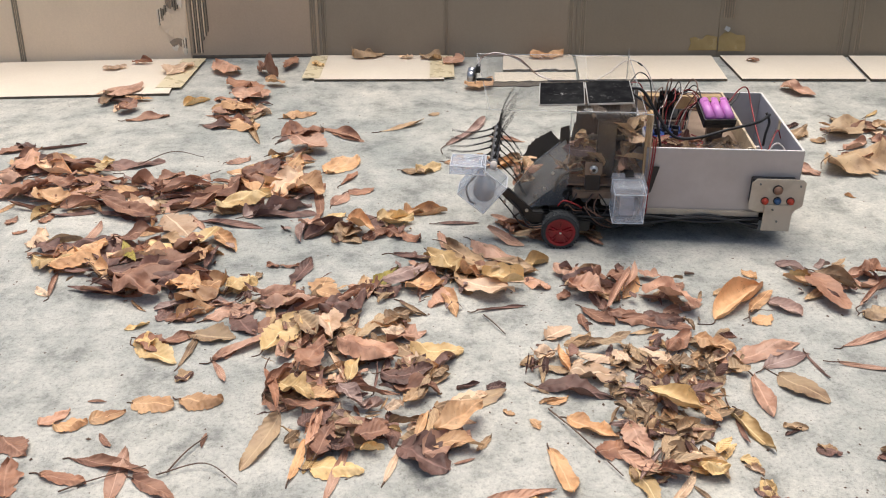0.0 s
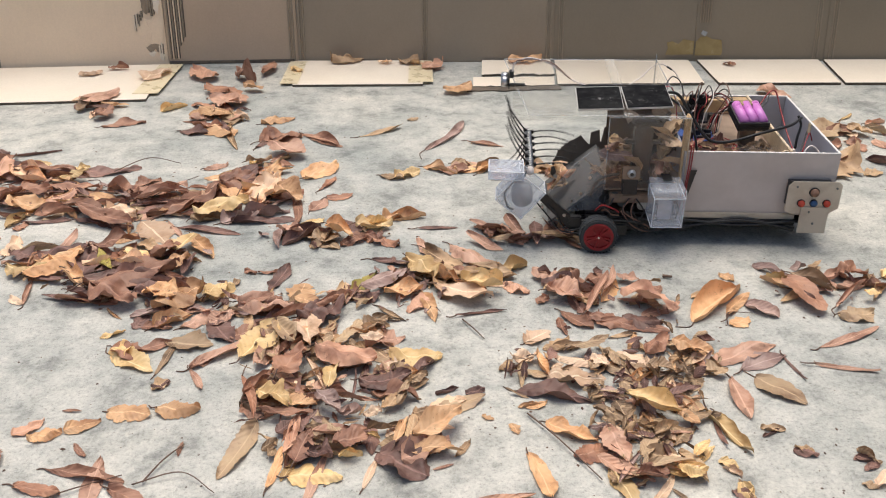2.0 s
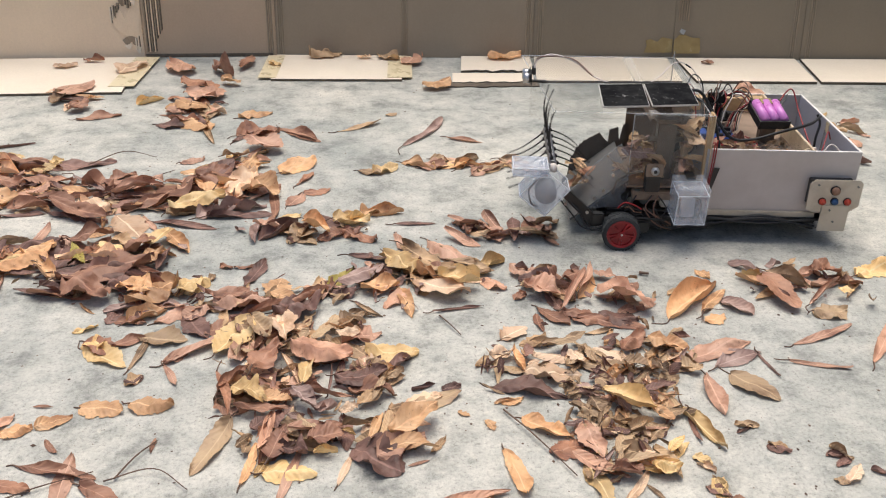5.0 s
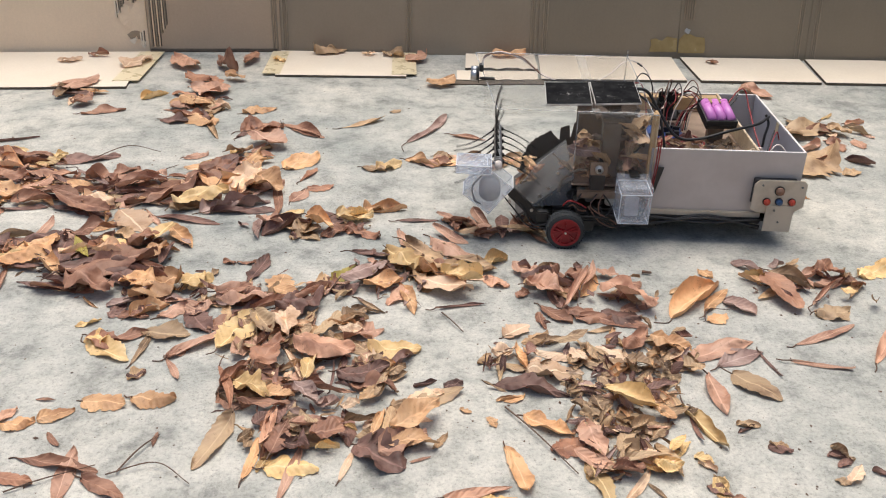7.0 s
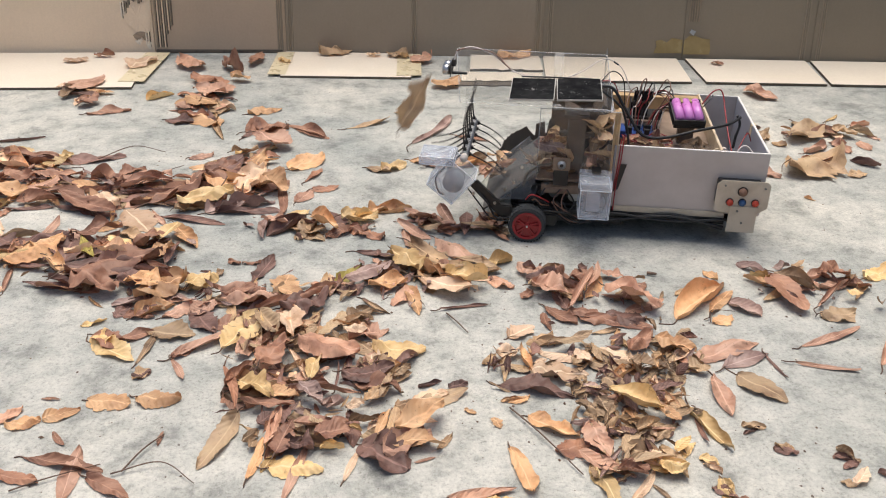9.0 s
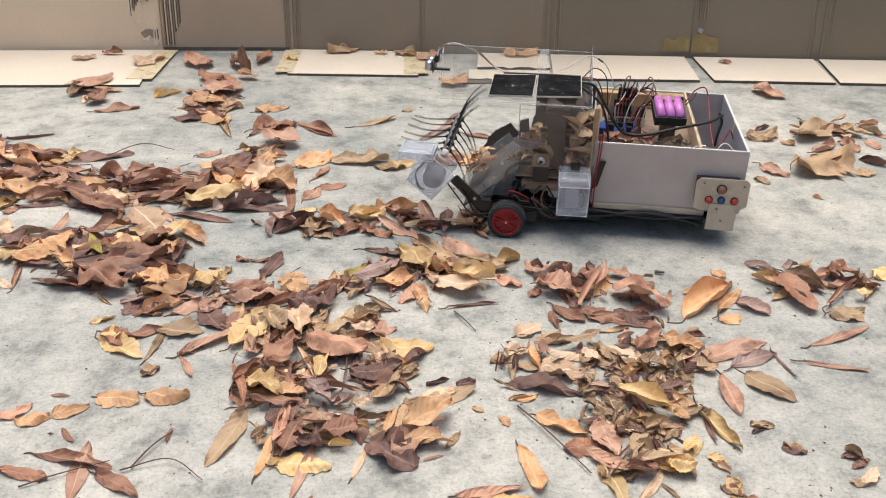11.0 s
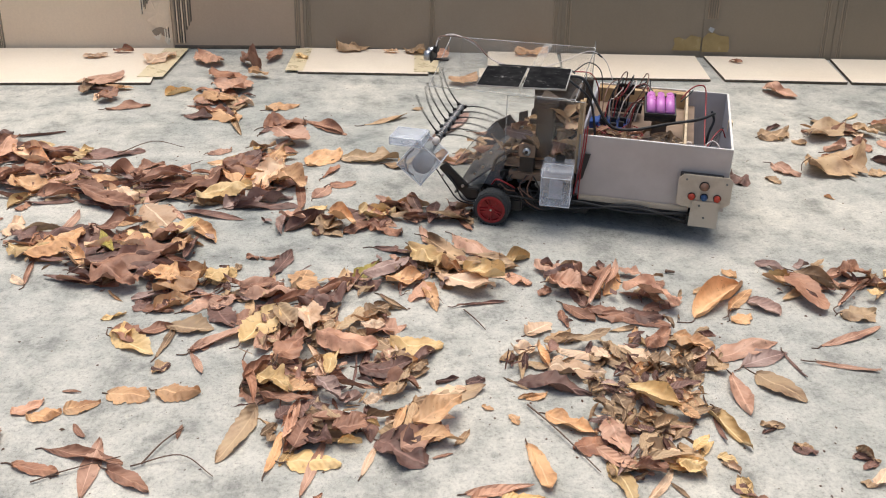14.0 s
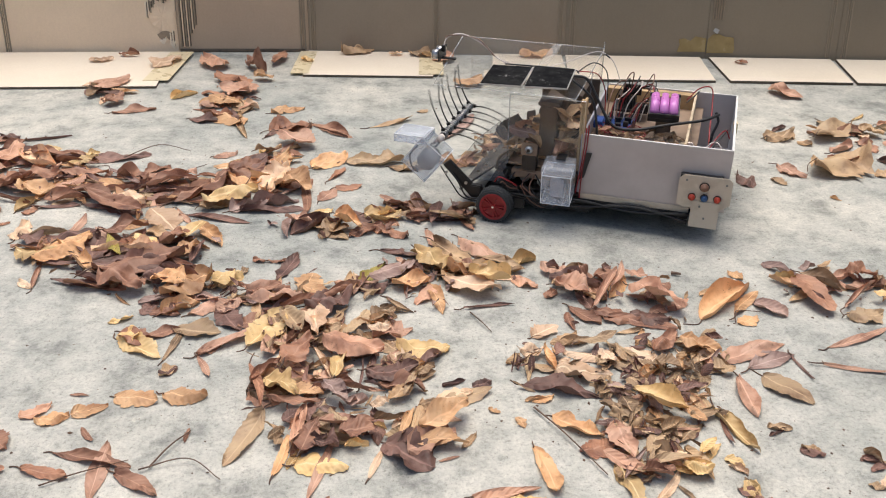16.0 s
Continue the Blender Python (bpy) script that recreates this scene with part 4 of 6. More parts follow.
strew("left_e", [
(-0.166, 1.603, 0.012, 0.051, 0.029, 18, "r"),
    (-0.463, 1.466, 0.004, 0.082, 0.012, -56, "k"),
    (-0.499, 1.455, 0.008, 0.112, 0.037, -52, "l"),
    (-0.550, 1.433, 0.012, 0.048, 0.027, 16, "o"),
    (-0.495, 1.396, 0.004, 0.055, 0.023, -36, "d"),
    (-0.648, 1.420, 0.008, 0.106, 0.017, 86, "k"),
    (-0.741, 1.405, 0.012, 0.074, 0.027, 89, "l"),
    (-0.702, 1.363, 0.004, 0.058, 0.025, -32, "p"),
    (-0.630, 1.363, 0.004, 0.080, 0.033, 13, "p"),
    (-0.545, 1.389, 0.012, 0.072, 0.028, 15, "r"),
    (-0.673, 1.310, 0.004, 0.063, 0.034, 0, "y"),
    (-0.630, 1.314, 0.008, 0.104, 0.047, 40, "o"),
    (-0.619, 1.344, 0.012, 0.057, 0.022, 33, "o"),
    (-0.580, 1.327, 0.004, 0.102, 0.035, 99, "p"),
])
strew("left_f", [
(-0.548, 1.327, 0.008, 0.111, 0.016, -62, "g"),
    (-0.494, 1.308, 0.012, 0.061, 0.034, -15, "l"),
    (-0.503, 1.354, 0.004, 0.052, 0.024, -28, "y"),
    (-0.452, 1.349, 0.008, 0.100, 0.042, 75, "r"),
    (-0.424, 1.384, 0.012, 0.081, 0.023, 78, "y"),
    (-0.398, 1.395, 0.004, 0.116, 0.025, -57, "o"),
    (-0.402, 1.321, 0.004, 0.088, 0.019, 87, "p"),
    (-0.577, 1.264, 0.012, 0.078, 0.025, -48, "o"),
    (-0.497, 1.259, 0.004, 0.118, 0.042, 0, "p"),
    (-0.484, 1.265, 0.008, 0.140, 0.049, 23, "r"),
    (-0.497, 1.204, 0.012, 0.088, 0.034, -27, "r"),
    (-0.467, 1.282, 0.004, 0.112, 0.035, 23, "p"),
    (-0.434, 1.231, 0.004, 0.067, 0.032, 28, "p"),
    (-0.420, 1.311, 0.012, 0.052, 0.029, 45, "o"),
])
strew("left_g", [
(-0.615, 1.275, 0.004, 0.073, 0.012, -8, "p"),
    (-0.547, 1.220, 0.004, 0.069, 0.017, -26, "p"),
    (-0.485, 1.166, 0.012, 0.040, 0.011, -39, "o"),
    (-0.657, 1.214, 0.004, 0.035, 0.012, -38, "l"),
    (-0.650, 1.245, 0.008, 0.093, 0.013, 102, "k"),
    (-0.418, 1.210, 0.012, 0.062, 0.034, -29, "o"),
    (-0.391, 1.200, 0.004, 0.088, 0.047, 36, "o"),
    (-0.331, 1.226, 0.008, 0.060, 0.028, 48, "y"),
    (-0.312, 1.259, 0.004, 0.027, 0.015, 68, "d"),
    (-0.388, 1.146, 0.004, 0.061, 0.029, 33, "o"),
    (-0.409, 1.129, 0.008, 0.048, 0.015, -10, "r"),
    (-0.436, 1.144, 0.004, 0.045, 0.019, 70, "p"),
    (-0.344, 1.144, 0.004, 0.068, 0.024, 34, "k"),
    (-0.397, 1.076, 0.008, 0.050, 0.019, 25, "r"),
])
strew("left_h", [
(-0.433, 1.061, 0.012, 0.064, 0.024, -32, "r"),
    (-0.440, 1.065, 0.004, 0.049, 0.020, 82, "y"),
    (-0.469, 1.110, 0.008, 0.037, 0.011, 29, "y"),
    (-0.243, 1.428, 0.012, 0.048, 0.027, -15, "k"),
    (-0.209, 1.482, 0.004, 0.055, 0.031, 43, "y"),
    (-0.171, 1.392, 0.008, 0.057, 0.032, -34, "t"),
    (-0.151, 1.422, 0.012, 0.078, 0.044, -45, "o"),
    (-0.293, 1.297, 0.004, 0.022, 0.012, -14, "r"),
    (-0.261, 1.294, 0.008, 0.034, 0.010, 0, "r"),
    (-0.241, 1.272, 0.004, 0.104, 0.020, 75, "p"),
])
strew("right_a", [
(0.204, 1.251, 0.004, 0.052, 0.026, -34, "k"),
    (0.227, 1.185, 0.008, 0.058, 0.033, -20, "k"),
    (0.240, 1.231, 0.012, 0.035, 0.018, 18, "r"),
    (0.288, 1.234, 0.004, 0.055, 0.031, 31, "r"),
    (0.279, 1.187, 0.008, 0.132, 0.017, 64, "k"),
    (0.303, 1.218, 0.012, 0.101, 0.012, 67, "k"),
    (0.338, 1.237, 0.004, 0.034, 0.019, -18, "k"),
    (0.191, 1.185, 0.008, 0.030, 0.015, 48, "r"),
    (0.355, 1.157, 0.012, 0.101, 0.057, -43, "k"),
    (0.235, 1.123, 0.004, 0.069, 0.025, -49, "r"),
    (0.282, 1.120, 0.008, 0.074, 0.025, -27, "r"),
    (0.321, 1.102, 0.012, 0.096, 0.021, -16, "r"),
    (0.335, 1.115, 0.004, 0.057, 0.025, -14, "p"),
    (0.211, 1.107, 0.008, 0.055, 0.012, -86, "r"),
])
strew("right_b", [
(0.463, 1.163, 0.012, 0.149, 0.047, 44, "o"),
    (0.507, 1.246, 0.004, 0.036, 0.020, -60, "o"),
    (0.497, 1.160, 0.008, 0.100, 0.019, 51, "o"),
    (0.483, 1.108, 0.012, 0.040, 0.022, 29, "o"),
    (0.529, 1.141, 0.004, 0.062, 0.029, -52, "m"),
    (0.440, 1.192, 0.004, 0.033, 0.010, 44, "d"),
    (0.576, 1.215, 0.012, 0.030, 0.017, -20, "y"),
    (0.638, 1.212, 0.004, 0.086, 0.048, -48, "d"),
    (0.605, 1.169, 0.008, 0.115, 0.035, -77, "r"),
    (0.708, 1.229, 0.012, 0.043, 0.024, -22, "r"),
    (0.685, 1.177, 0.004, 0.127, 0.015, 44, "k"),
    (0.669, 1.118, 0.008, 0.054, 0.031, 10, "t"),
    (0.711, 1.162, 0.012, 0.024, 0.013, -12, "y"),
    (0.633, 1.059, 0.004, 0.119, 0.014, 26, "k"),
])
strew("right_c", [
(0.593, 0.983, 0.008, 0.079, 0.009, -14, "k"),
    (0.169, 1.080, 0.012, 0.054, 0.028, 38, "l"),
    (0.195, 1.059, 0.004, 0.050, 0.016, 33, "d"),
    (0.211, 0.974, 0.008, 0.072, 0.034, -3, "l"),
    (0.175, 0.936, 0.004, 0.094, 0.028, -18, "p"),
    (0.141, 0.917, 0.004, 0.033, 0.010, 12, "o"),
    (0.210, 1.050, 0.004, 0.044, 0.018, 11, "d"),
    (0.239, 1.036, 0.012, 0.057, 0.014, 17, "t"),
    (0.245, 1.001, 0.004, 0.045, 0.014, 53, "t"),
    (0.308, 1.062, 0.008, 0.050, 0.012, 65, "o"),
    (0.297, 1.078, 0.004, 0.043, 0.009, 12, "d"),
    (0.337, 1.037, 0.004, 0.056, 0.026, 41, "r"),
    (0.386, 1.026, 0.008, 0.059, 0.033, -31, "o"),
    (0.360, 1.052, 0.012, 0.050, 0.011, -14, "t"),
])
strew("right_d", [
(0.451, 1.019, 0.004, 0.130, 0.030, 22, "k"),
    (0.482, 1.002, 0.008, 0.080, 0.025, 24, "m"),
    (0.423, 0.922, 0.012, 0.101, 0.028, -91, "k"),
    (0.482, 0.937, 0.004, 0.082, 0.046, -52, "t"),
    (0.520, 0.985, 0.004, 0.066, 0.004, -78, "p"),
    (0.298, 0.897, 0.012, 0.076, 0.033, -38, "y"),
    (0.411, 0.972, 0.004, 0.022, 0.012, 20, "t"),
    (0.356, 0.976, 0.008, 0.025, 0.014, 41, "o"),
    (0.385, 0.854, 0.012, 0.102, 0.029, -71, "y"),
    (0.374, 0.857, 0.004, 0.076, 0.006, -91, "p"),
    (0.186, 0.860, 0.008, 0.072, 0.022, -34, "o"),
    (0.205, 0.821, 0.012, 0.046, 0.023, 28, "r"),
    (0.252, 0.884, 0.004, 0.039, 0.021, 20, "t"),
    (0.236, 0.824, 0.008, 0.072, 0.022, -80, "k"),
])
strew("right_e", [
(0.239, 0.838, 0.004, 0.103, 0.007, -92, "d"),
    (0.275, 0.826, 0.004, 0.057, 0.016, 59, "t"),
    (0.294, 0.843, 0.004, 0.040, 0.010, 43, "d"),
    (0.326, 0.846, 0.012, 0.052, 0.014, 40, "t"),
    (0.352, 0.877, 0.004, 0.043, 0.013, 18, "d"),
    (0.345, 0.813, 0.008, 0.043, 0.010, 50, "y"),
    (0.137, 0.781, 0.012, 0.095, 0.020, -77, "o"),
    (0.231, 0.756, 0.004, 0.079, 0.019, -77, "y"),
    (0.270, 0.773, 0.008, 0.032, 0.018, -20, "r"),
    (0.290, 0.783, 0.012, 0.052, 0.012, 3, "t"),
    (0.297, 0.794, 0.004, 0.035, 0.015, -74, "l"),
    (0.313, 0.770, 0.008, 0.031, 0.017, -10, "y"),
    (0.274, 0.750, 0.012, 0.076, 0.010, 51, "l"),
    (0.296, 0.741, 0.004, 0.035, 0.005, -59, "d"),
])
strew("right_f", [
(0.366, 0.782, 0.008, 0.026, 0.014, -46, "l"),
    (0.371, 0.741, 0.012, 0.044, 0.013, -91, "y"),
    (0.368, 0.741, 0.004, 0.031, 0.010, -32, "p"),
    (0.389, 0.726, 0.008, 0.024, 0.009, -6, "r"),
    (0.127, 0.728, 0.012, 0.038, 0.011, -7, "y"),
    (0.437, 0.849, 0.004, 0.029, 0.009, 27, "p"),
    (0.466, 0.811, 0.004, 0.028, 0.013, -19, "p"),
    (0.532, 0.803, 0.004, 0.028, 0.009, 25, "p"),
    (0.535, 0.783, 0.004, 0.023, 0.008, 21, "p"),
])
strew("far_right_a", [
    (0.941, 2.209, 0.004, 0.108, 0.051, -57, "k"),
    (0.816, 1.897, 0.004, 0.098, 0.048, 33, "d"),
    (0.832, 1.950, 0.004, 0.062, 0.017, 38, "p"),
    (0.959, 1.970, 0.004, 0.086, 0.036, -77, "t"),
    (0.940, 1.900, 0.008, 0.149, 0.049, 39, "t"),
    (0.930, 1.821, 0.012, 0.082, 0.035, 34, "k"),
    (1.056, 2.029, 0.004, 0.066, 0.011, 42, "y"),
    (1.104, 1.982, 0.008, 0.048, 0.027, 9, "k"),
    (0.762, 1.686, 0.012, 0.080, 0.045, -56, "k"),
    (0.868, 1.700, 0.004, 0.149, 0.071, 26, "t"),
    (0.997, 1.835, 0.008, 0.086, 0.033, -93, "r"),
    (0.855, 1.852, 0.004, 0.042, 0.024, -59, "d"),
    (0.649, 1.632, 0.004, 0.064, 0.031, -76, "p"),
    (1.031, 1.907, 0.008, 0.061, 0.034, -46, "t"),
])
strew("far_right_b", [
    (1.051, 1.843, 0.012, 0.064, 0.033, -92, "k"),
    (0.956, 1.674, 0.004, 0.046, 0.026, 25, "t"),
    (0.720, 1.637, 0.004, 0.045, 0.018, -66, "d"),
])
strew("near_a", [
    (-0.509, 0.893, 0.004, 0.043, 0.023, 42, "k"),
    (-0.483, 0.878, 0.008, 0.039, 0.022, 15, "o"),
    (-0.441, 0.895, 0.012, 0.045, 0.025, 29, "o"),
    (-0.429, 0.848, 0.004, 0.037, 0.007, -49, "r"),
    (-0.388, 0.918, 0.008, 0.056, 0.029, -11, "o"),
    (-0.326, 0.926, 0.012, 0.054, 0.030, -6, "o"),
    (-0.466, 0.927, 0.004, 0.023, 0.006, -3, "k"),
    (-0.455, 0.779, 0.008, 0.058, 0.016, -15, "r"),
    (-0.406, 0.802, 0.012, 0.095, 0.019, -14, "r"),
    (-0.391, 0.779, 0.004, 0.110, 0.018, 95, "k"),
    (-0.342, 0.761, 0.008, 0.069, 0.020, -32, "r"),
    (-0.304, 0.846, 0.012, 0.032, 0.006, 91, "r"),
    (-0.363, 0.980, 0.004, 0.026, 0.014, 29, "p"),
    (0.081, 0.737, 0.008, 0.060, 0.015, 18, "k"),
])
strew("near_b", [
    (0.111, 0.729, 0.012, 0.047, 0.014, 9, "y"),
    (0.534, 0.796, 0.004, 0.024, 0.013, -24, "p"),
    (0.539, 0.764, 0.008, 0.047, 0.013, 46, "l"),
    (0.518, 0.752, 0.004, 0.018, 0.010, -31, "d"),
])
strew("near_right_a", [
(0.143, 1.016, 0.002, 0.038, 0.021, 22, "l"),
    (0.149, 0.917, 0.008, 0.031, 0.011, 23, "o"),
])
strew("near_right_b", [
(0.303, 0.850, 0.008, 0.038, 0.021, 26, "d"),
    (0.337, 0.872, 0.008, 0.037, 0.015, -53, "o"),
    (0.312, 0.778, 0.002, 0.042, 0.019, 0, "y"),
    (0.264, 0.764, 0.010, 0.034, 0.019, -17, "r"),
    (0.336, 0.811, 0.010, 0.037, 0.011, 46, "y"),
])
strew("near_right_c", [
(0.366, 0.795, 0.002, 0.025, 0.014, -37, "y"),
    (0.371, 0.752, 0.002, 0.032, 0.013, 47, "y"),
    (0.372, 0.750, 0.008, 0.043, 0.007, -81, "d"),
    (0.087, 0.744, 0.002, 0.073, 0.014, 10, "k"),
    (0.115, 0.870, 0.008, 0.025, 0.009, -68, "o"),
    (0.082, 0.893, 0.002, 0.017, 0.009, -29, "o"),
    (0.467, 0.817, 0.002, 0.024, 0.013, -27, "d"),
    (0.442, 0.857, 0.002, 0.028, 0.013, -11, "d"),
    (0.540, 0.802, 0.002, 0.036, 0.020, -60, "d"),
])
strew("near_right_d", [
(0.248, 1.000, 0.008, 0.035, 0.019, -55, "l"),
    (0.298, 0.988, 0.002, 0.033, 0.018, -25, "d"),
    (0.330, 0.980, 0.008, 0.040, 0.022, -20, "d"),
    (0.347, 0.925, 0.010, 0.044, 0.012, 16, "p"),
    (0.280, 0.943, 0.002, 0.037, 0.016, -44, "d"),
    (0.269, 1.007, 0.008, 0.044, 0.011, -79, "d"),
    (0.254, 0.893, 0.008, 0.037, 0.014, -77, "d"),
    (0.359, 0.970, 0.010, 0.032, 0.018, -58, "d"),
    (0.231, 0.924, 0.002, 0.022, 0.009, 35, "d"),
])
strew("edge_right", [
(0.803, 1.247, 0.002, 0.081, 0.037, 21, "y"),
    (0.715, 1.043, 0.002, 0.150, 0.018, 54, "k"),
    (0.572, 0.766, 0.008, 0.022, 0.012, -28, "p"),
])
strew("edge_left", [
(-0.539, 0.837, 0.008, 0.055, 0.021, -37, "r"),
    (-0.522, 0.780, 0.002, 0.074, 0.022, 108, "r"),
    (-0.823, 1.486, 0.008, 0.039, 0.022, 81, "r"),
    (-0.788, 1.436, 0.008, 0.025, 0.014, 27, "r"),
    (-0.877, 1.605, 0.002, 0.081, 0.045, -12, "r"),
    (-0.906, 1.706, 0.008, 0.096, 0.043, 67, "k"),
    (-0.982, 1.858, 0.008, 0.071, 0.040, 40, "r"),
])


# size of the pieces, slenderness, spread of heading, pieces for each square metre, colours
LITTER_KINDS = {
    "L": ((0.045, 0.11), (0.16, 0.42), 42, 900, "rrkkpmkoltprpto", "long dry red-brown leaves drifted together"),
    "F": ((0.022, 0.070), (0.25, 0.62), 75, 1750, "dorktdprtldkd", "heap of overlapping tan and brown dry leaves"),
    "M": ((0.035, 0.10), (0.22, 0.6), 55, 680, "krrdtkotpml", "curled dry brown leaves lying together"),
    "S": ((0.02, 0.068), (0.16, 0.55), 75, 2100, "dttttollltmtk", "heap of small dull brown leaf pieces"),
}


def drift(n, kind, xa, ya, xb, yb, half):
    sizes, slims, spread, dense, colours, label = LITTER_KINDS[kind]
    rng = random.Random(100 + n)
    along = Vector((xb - xa, yb - ya))
    count = int(dense * along.length * 2 * half)
    by = {}
    for i in range(count):
        f, off = rng.uniform(-0.03, 1.03), rng.triangular(-1.25, 1.25, 0)
        size = rng.uniform(*sizes)
        top = 0.002 + 0.007 * max(0, 1 - abs(off)) * rng.random()
        m = Matrix.Translation((xa + f * along.x, ya + f * along.y + off * half, top))
        heading = math.atan2(along.y, along.x) + radians(rng.gauss(0, spread)) + (math.pi if rng.random() < 0.5 else 0)
        m = m @ Euler((rng.gauss(0, 0.16), rng.gauss(0, 0.09), heading)).to_matrix().to_4x4()
        key = rng.choice(colours)
        by.setdefault(key, bmesh.new())
        leaf_blade(size, size * rng.uniform(*slims), rng.randrange(10 ** 6), by[key], m, n=9, k=2)
    bm, mats = joined(by)
    for v in bm.verts:
        if v.co.z < 0.001:
            v.co.z = 0.001 + 0.0008 * math.sin(v.co.x * 900)
    tagged(new("leaf_litter", mesh("leaf_litter", bm, mats)), label, "leaf litter", kind="stuff")


def shards():
    """Broken bits of dark leaf and stalk caught among the heaps; extra ones stand for shade in the gaps."""
    rng = random.Random(19)
    by = {}
    for n, (kind, xa, ya, xb, yb, half) in enumerate(DRIFTS):
        if ya > 1.5:
            continue
        for i in range(24 if kind == "S" else 20):
            f, size = rng.uniform(-0.15, 1.15), rng.uniform(0.010, 0.034)
            m = Matrix.Translation((xa + f * (xb - xa), ya + f * (yb - ya) + rng.gauss(0, 0.8) * half, rng.uniform(0.002, 0.014)))
            m = m @ Euler((rng.gauss(0, 0.5), rng.gauss(0, 0.4), rng.uniform(0, 6.28))).to_matrix().to_4x4()
            key = rng.choice("ppddm")
            by.setdefault(key, bmesh.new())
            leaf_blade(size, size * rng.uniform(0.15, 0.7), rng.randrange(10 ** 6), by[key], m, n=6, k=2)
    bm, mats = joined(by)
    for v in bm.verts:
        v.co.z = max(v.co.z, 0.001)
    tagged(new("leaf_shards", mesh("leaf_shards", bm, mats)), "dark broken bits of leaf among the heaps, some added as shade in the gaps", "leaf litter", kind="stuff")


def joined(by):
    """One bmesh out of several, each with a material of its own."""
    bm, mats = bmesh.new(), []
    for n, (key, small) in enumerate(by.items()):
        for f in small.faces:
            f.material_index = n
        me = bpy.data.meshes.new("heap")
        small.to_mesh(me)
        small.free()
        bm.from_mesh(me)
        bpy.data.meshes.remove(me)
        mats.append(LEAF[key])
    return bm, mats


for n, band in enumerate(DRIFTS):
    drift(n, *band)
shards()


def crumbs():
    rng = random.Random(77)
    bm = bmesh.new()
    spots = [s for s in LITTER if s[1] < 2.2]
    for i in range(900):
        if rng.random() < 0.6:
            s = rng.choice(spots)
            x, y = s[0] + rng.gauss(0, 0.10), s[1] + rng.gauss(0, 0.08)
        else:
            x, y = rng.uniform(-1.1, 1.2), rng.uniform(0.65, 2.3)
        r = rng.uniform(0.0005, 0.0021) * (1.6 if rng.random() < 0.08 else 1)
        c = [Vector((x + r * rng.uniform(0.5, 1.6) * math.cos(a), y + r * rng.uniform(0.5, 1.6) * math.sin(a), 0.0006)) for a in (0, 1.6, 3.1, 4.7)]
        top = bm.verts.new((x, y, r * 0.9))
        ring = [bm.verts.new(p) for p in c]
        for a, b in zip(ring, ring[1:] + ring[:1]):
            bm.faces.new((a, b, top))
    tagged(new("leaf_crumbs", mesh("leaf_crumbs", bm, TWIG)), "dark crumbs of leaf and soil on concrete", "debris", kind="stuff")


crumbs()


def twig(points, r, label="thin dry dark stalk lying on concrete"):
    tagged(new("twig", mesh("twig", tube(points, r, 6, 6, 0.6), TWIG, True)), label, "twig", "loose twigs")


twig([(0.134, 0.897, 0.004), (0.165, 0.845, 0.007), (0.208, 0.771, 0.004)], 0.0013)
twig([(-0.334, 0.787, 0.003), (-0.318, 0.822, 0.006), (-0.300, 0.852, 0.004)], 0.0012)
twig([(-0.452, 0.757, 0.003), (-0.415, 0.775, 0.005), (-0.362, 0.800, 0.003)], 0.0011)
twig([(-0.345, 0.782, 0.004), (-0.29, 0.797, 0.008), (-0.245, 0.765, 0.004)], 0.0010)
twig([(0.06, 1.13, 0.003), (0.075, 1.10, 0.006), (0.09, 1.075, 0.003)], 0.0012)
twig([(-0.56, 1.56, 0.012), (-0.50, 1.64, 0.02), (-0.47, 1.70, 0.012)], 0.0011)
twig([(-0.66, 1.74, 0.010), (-0.60, 1.80, 0.016), (-0.53, 1.79, 0.006)], 0.0011)
twig([(0.462, 1.10, 0.003), (0.47, 1.125, 0.008), (0.51, 1.13, 0.003)], 0.0009)
twig([(0.40, 1.25, 0.004), (0.415, 1.245, 0.005)], 0.003, "short dark bit of bark on concrete")


# ---- the leaf-collecting robot; x to its rear, y to its far side, origin under the front wheel ----
def plastic_box(name, parent, m, sx, sy, sz, label, wall=0.0014):
    """A thin-walled translucent box, its rim at the top."""
    bm = bmesh.new()
    for s in ((0, sx, 0, wall, 0, sz), (0, sx, sy - wall, sy, 0, sz), (0, wall, wall, sy - wall, 0, sz), (sx - wall, sx, wall, sy - wall, 0, sz), (wall, sx - wall, wall, sy - wall, 0, wall)):
        box(*s, bm=bm)
    bm.transform(m)
    ob = part(name, bm, MILKY, parent, label)
    bm = bmesh.new()
    r = 0.0009
    c = [Vector((x, y, z)) for z in (0, sz) for x, y in ((0, 0), (sx, 0), (sx, sy), (0, sy))]
    for a, b in ((0, 1), (1, 2), (2, 3), (3, 0), (4, 5), (5, 6), (6, 7), (7, 4), (0, 4), (1, 5), (2, 6), (3, 7)):
        tube([c[a], c[b]], r, 5, 0, bm=bm)
    bm.transform(m)
    part("rim", bm, MILKEDGE, ob)
    return ob


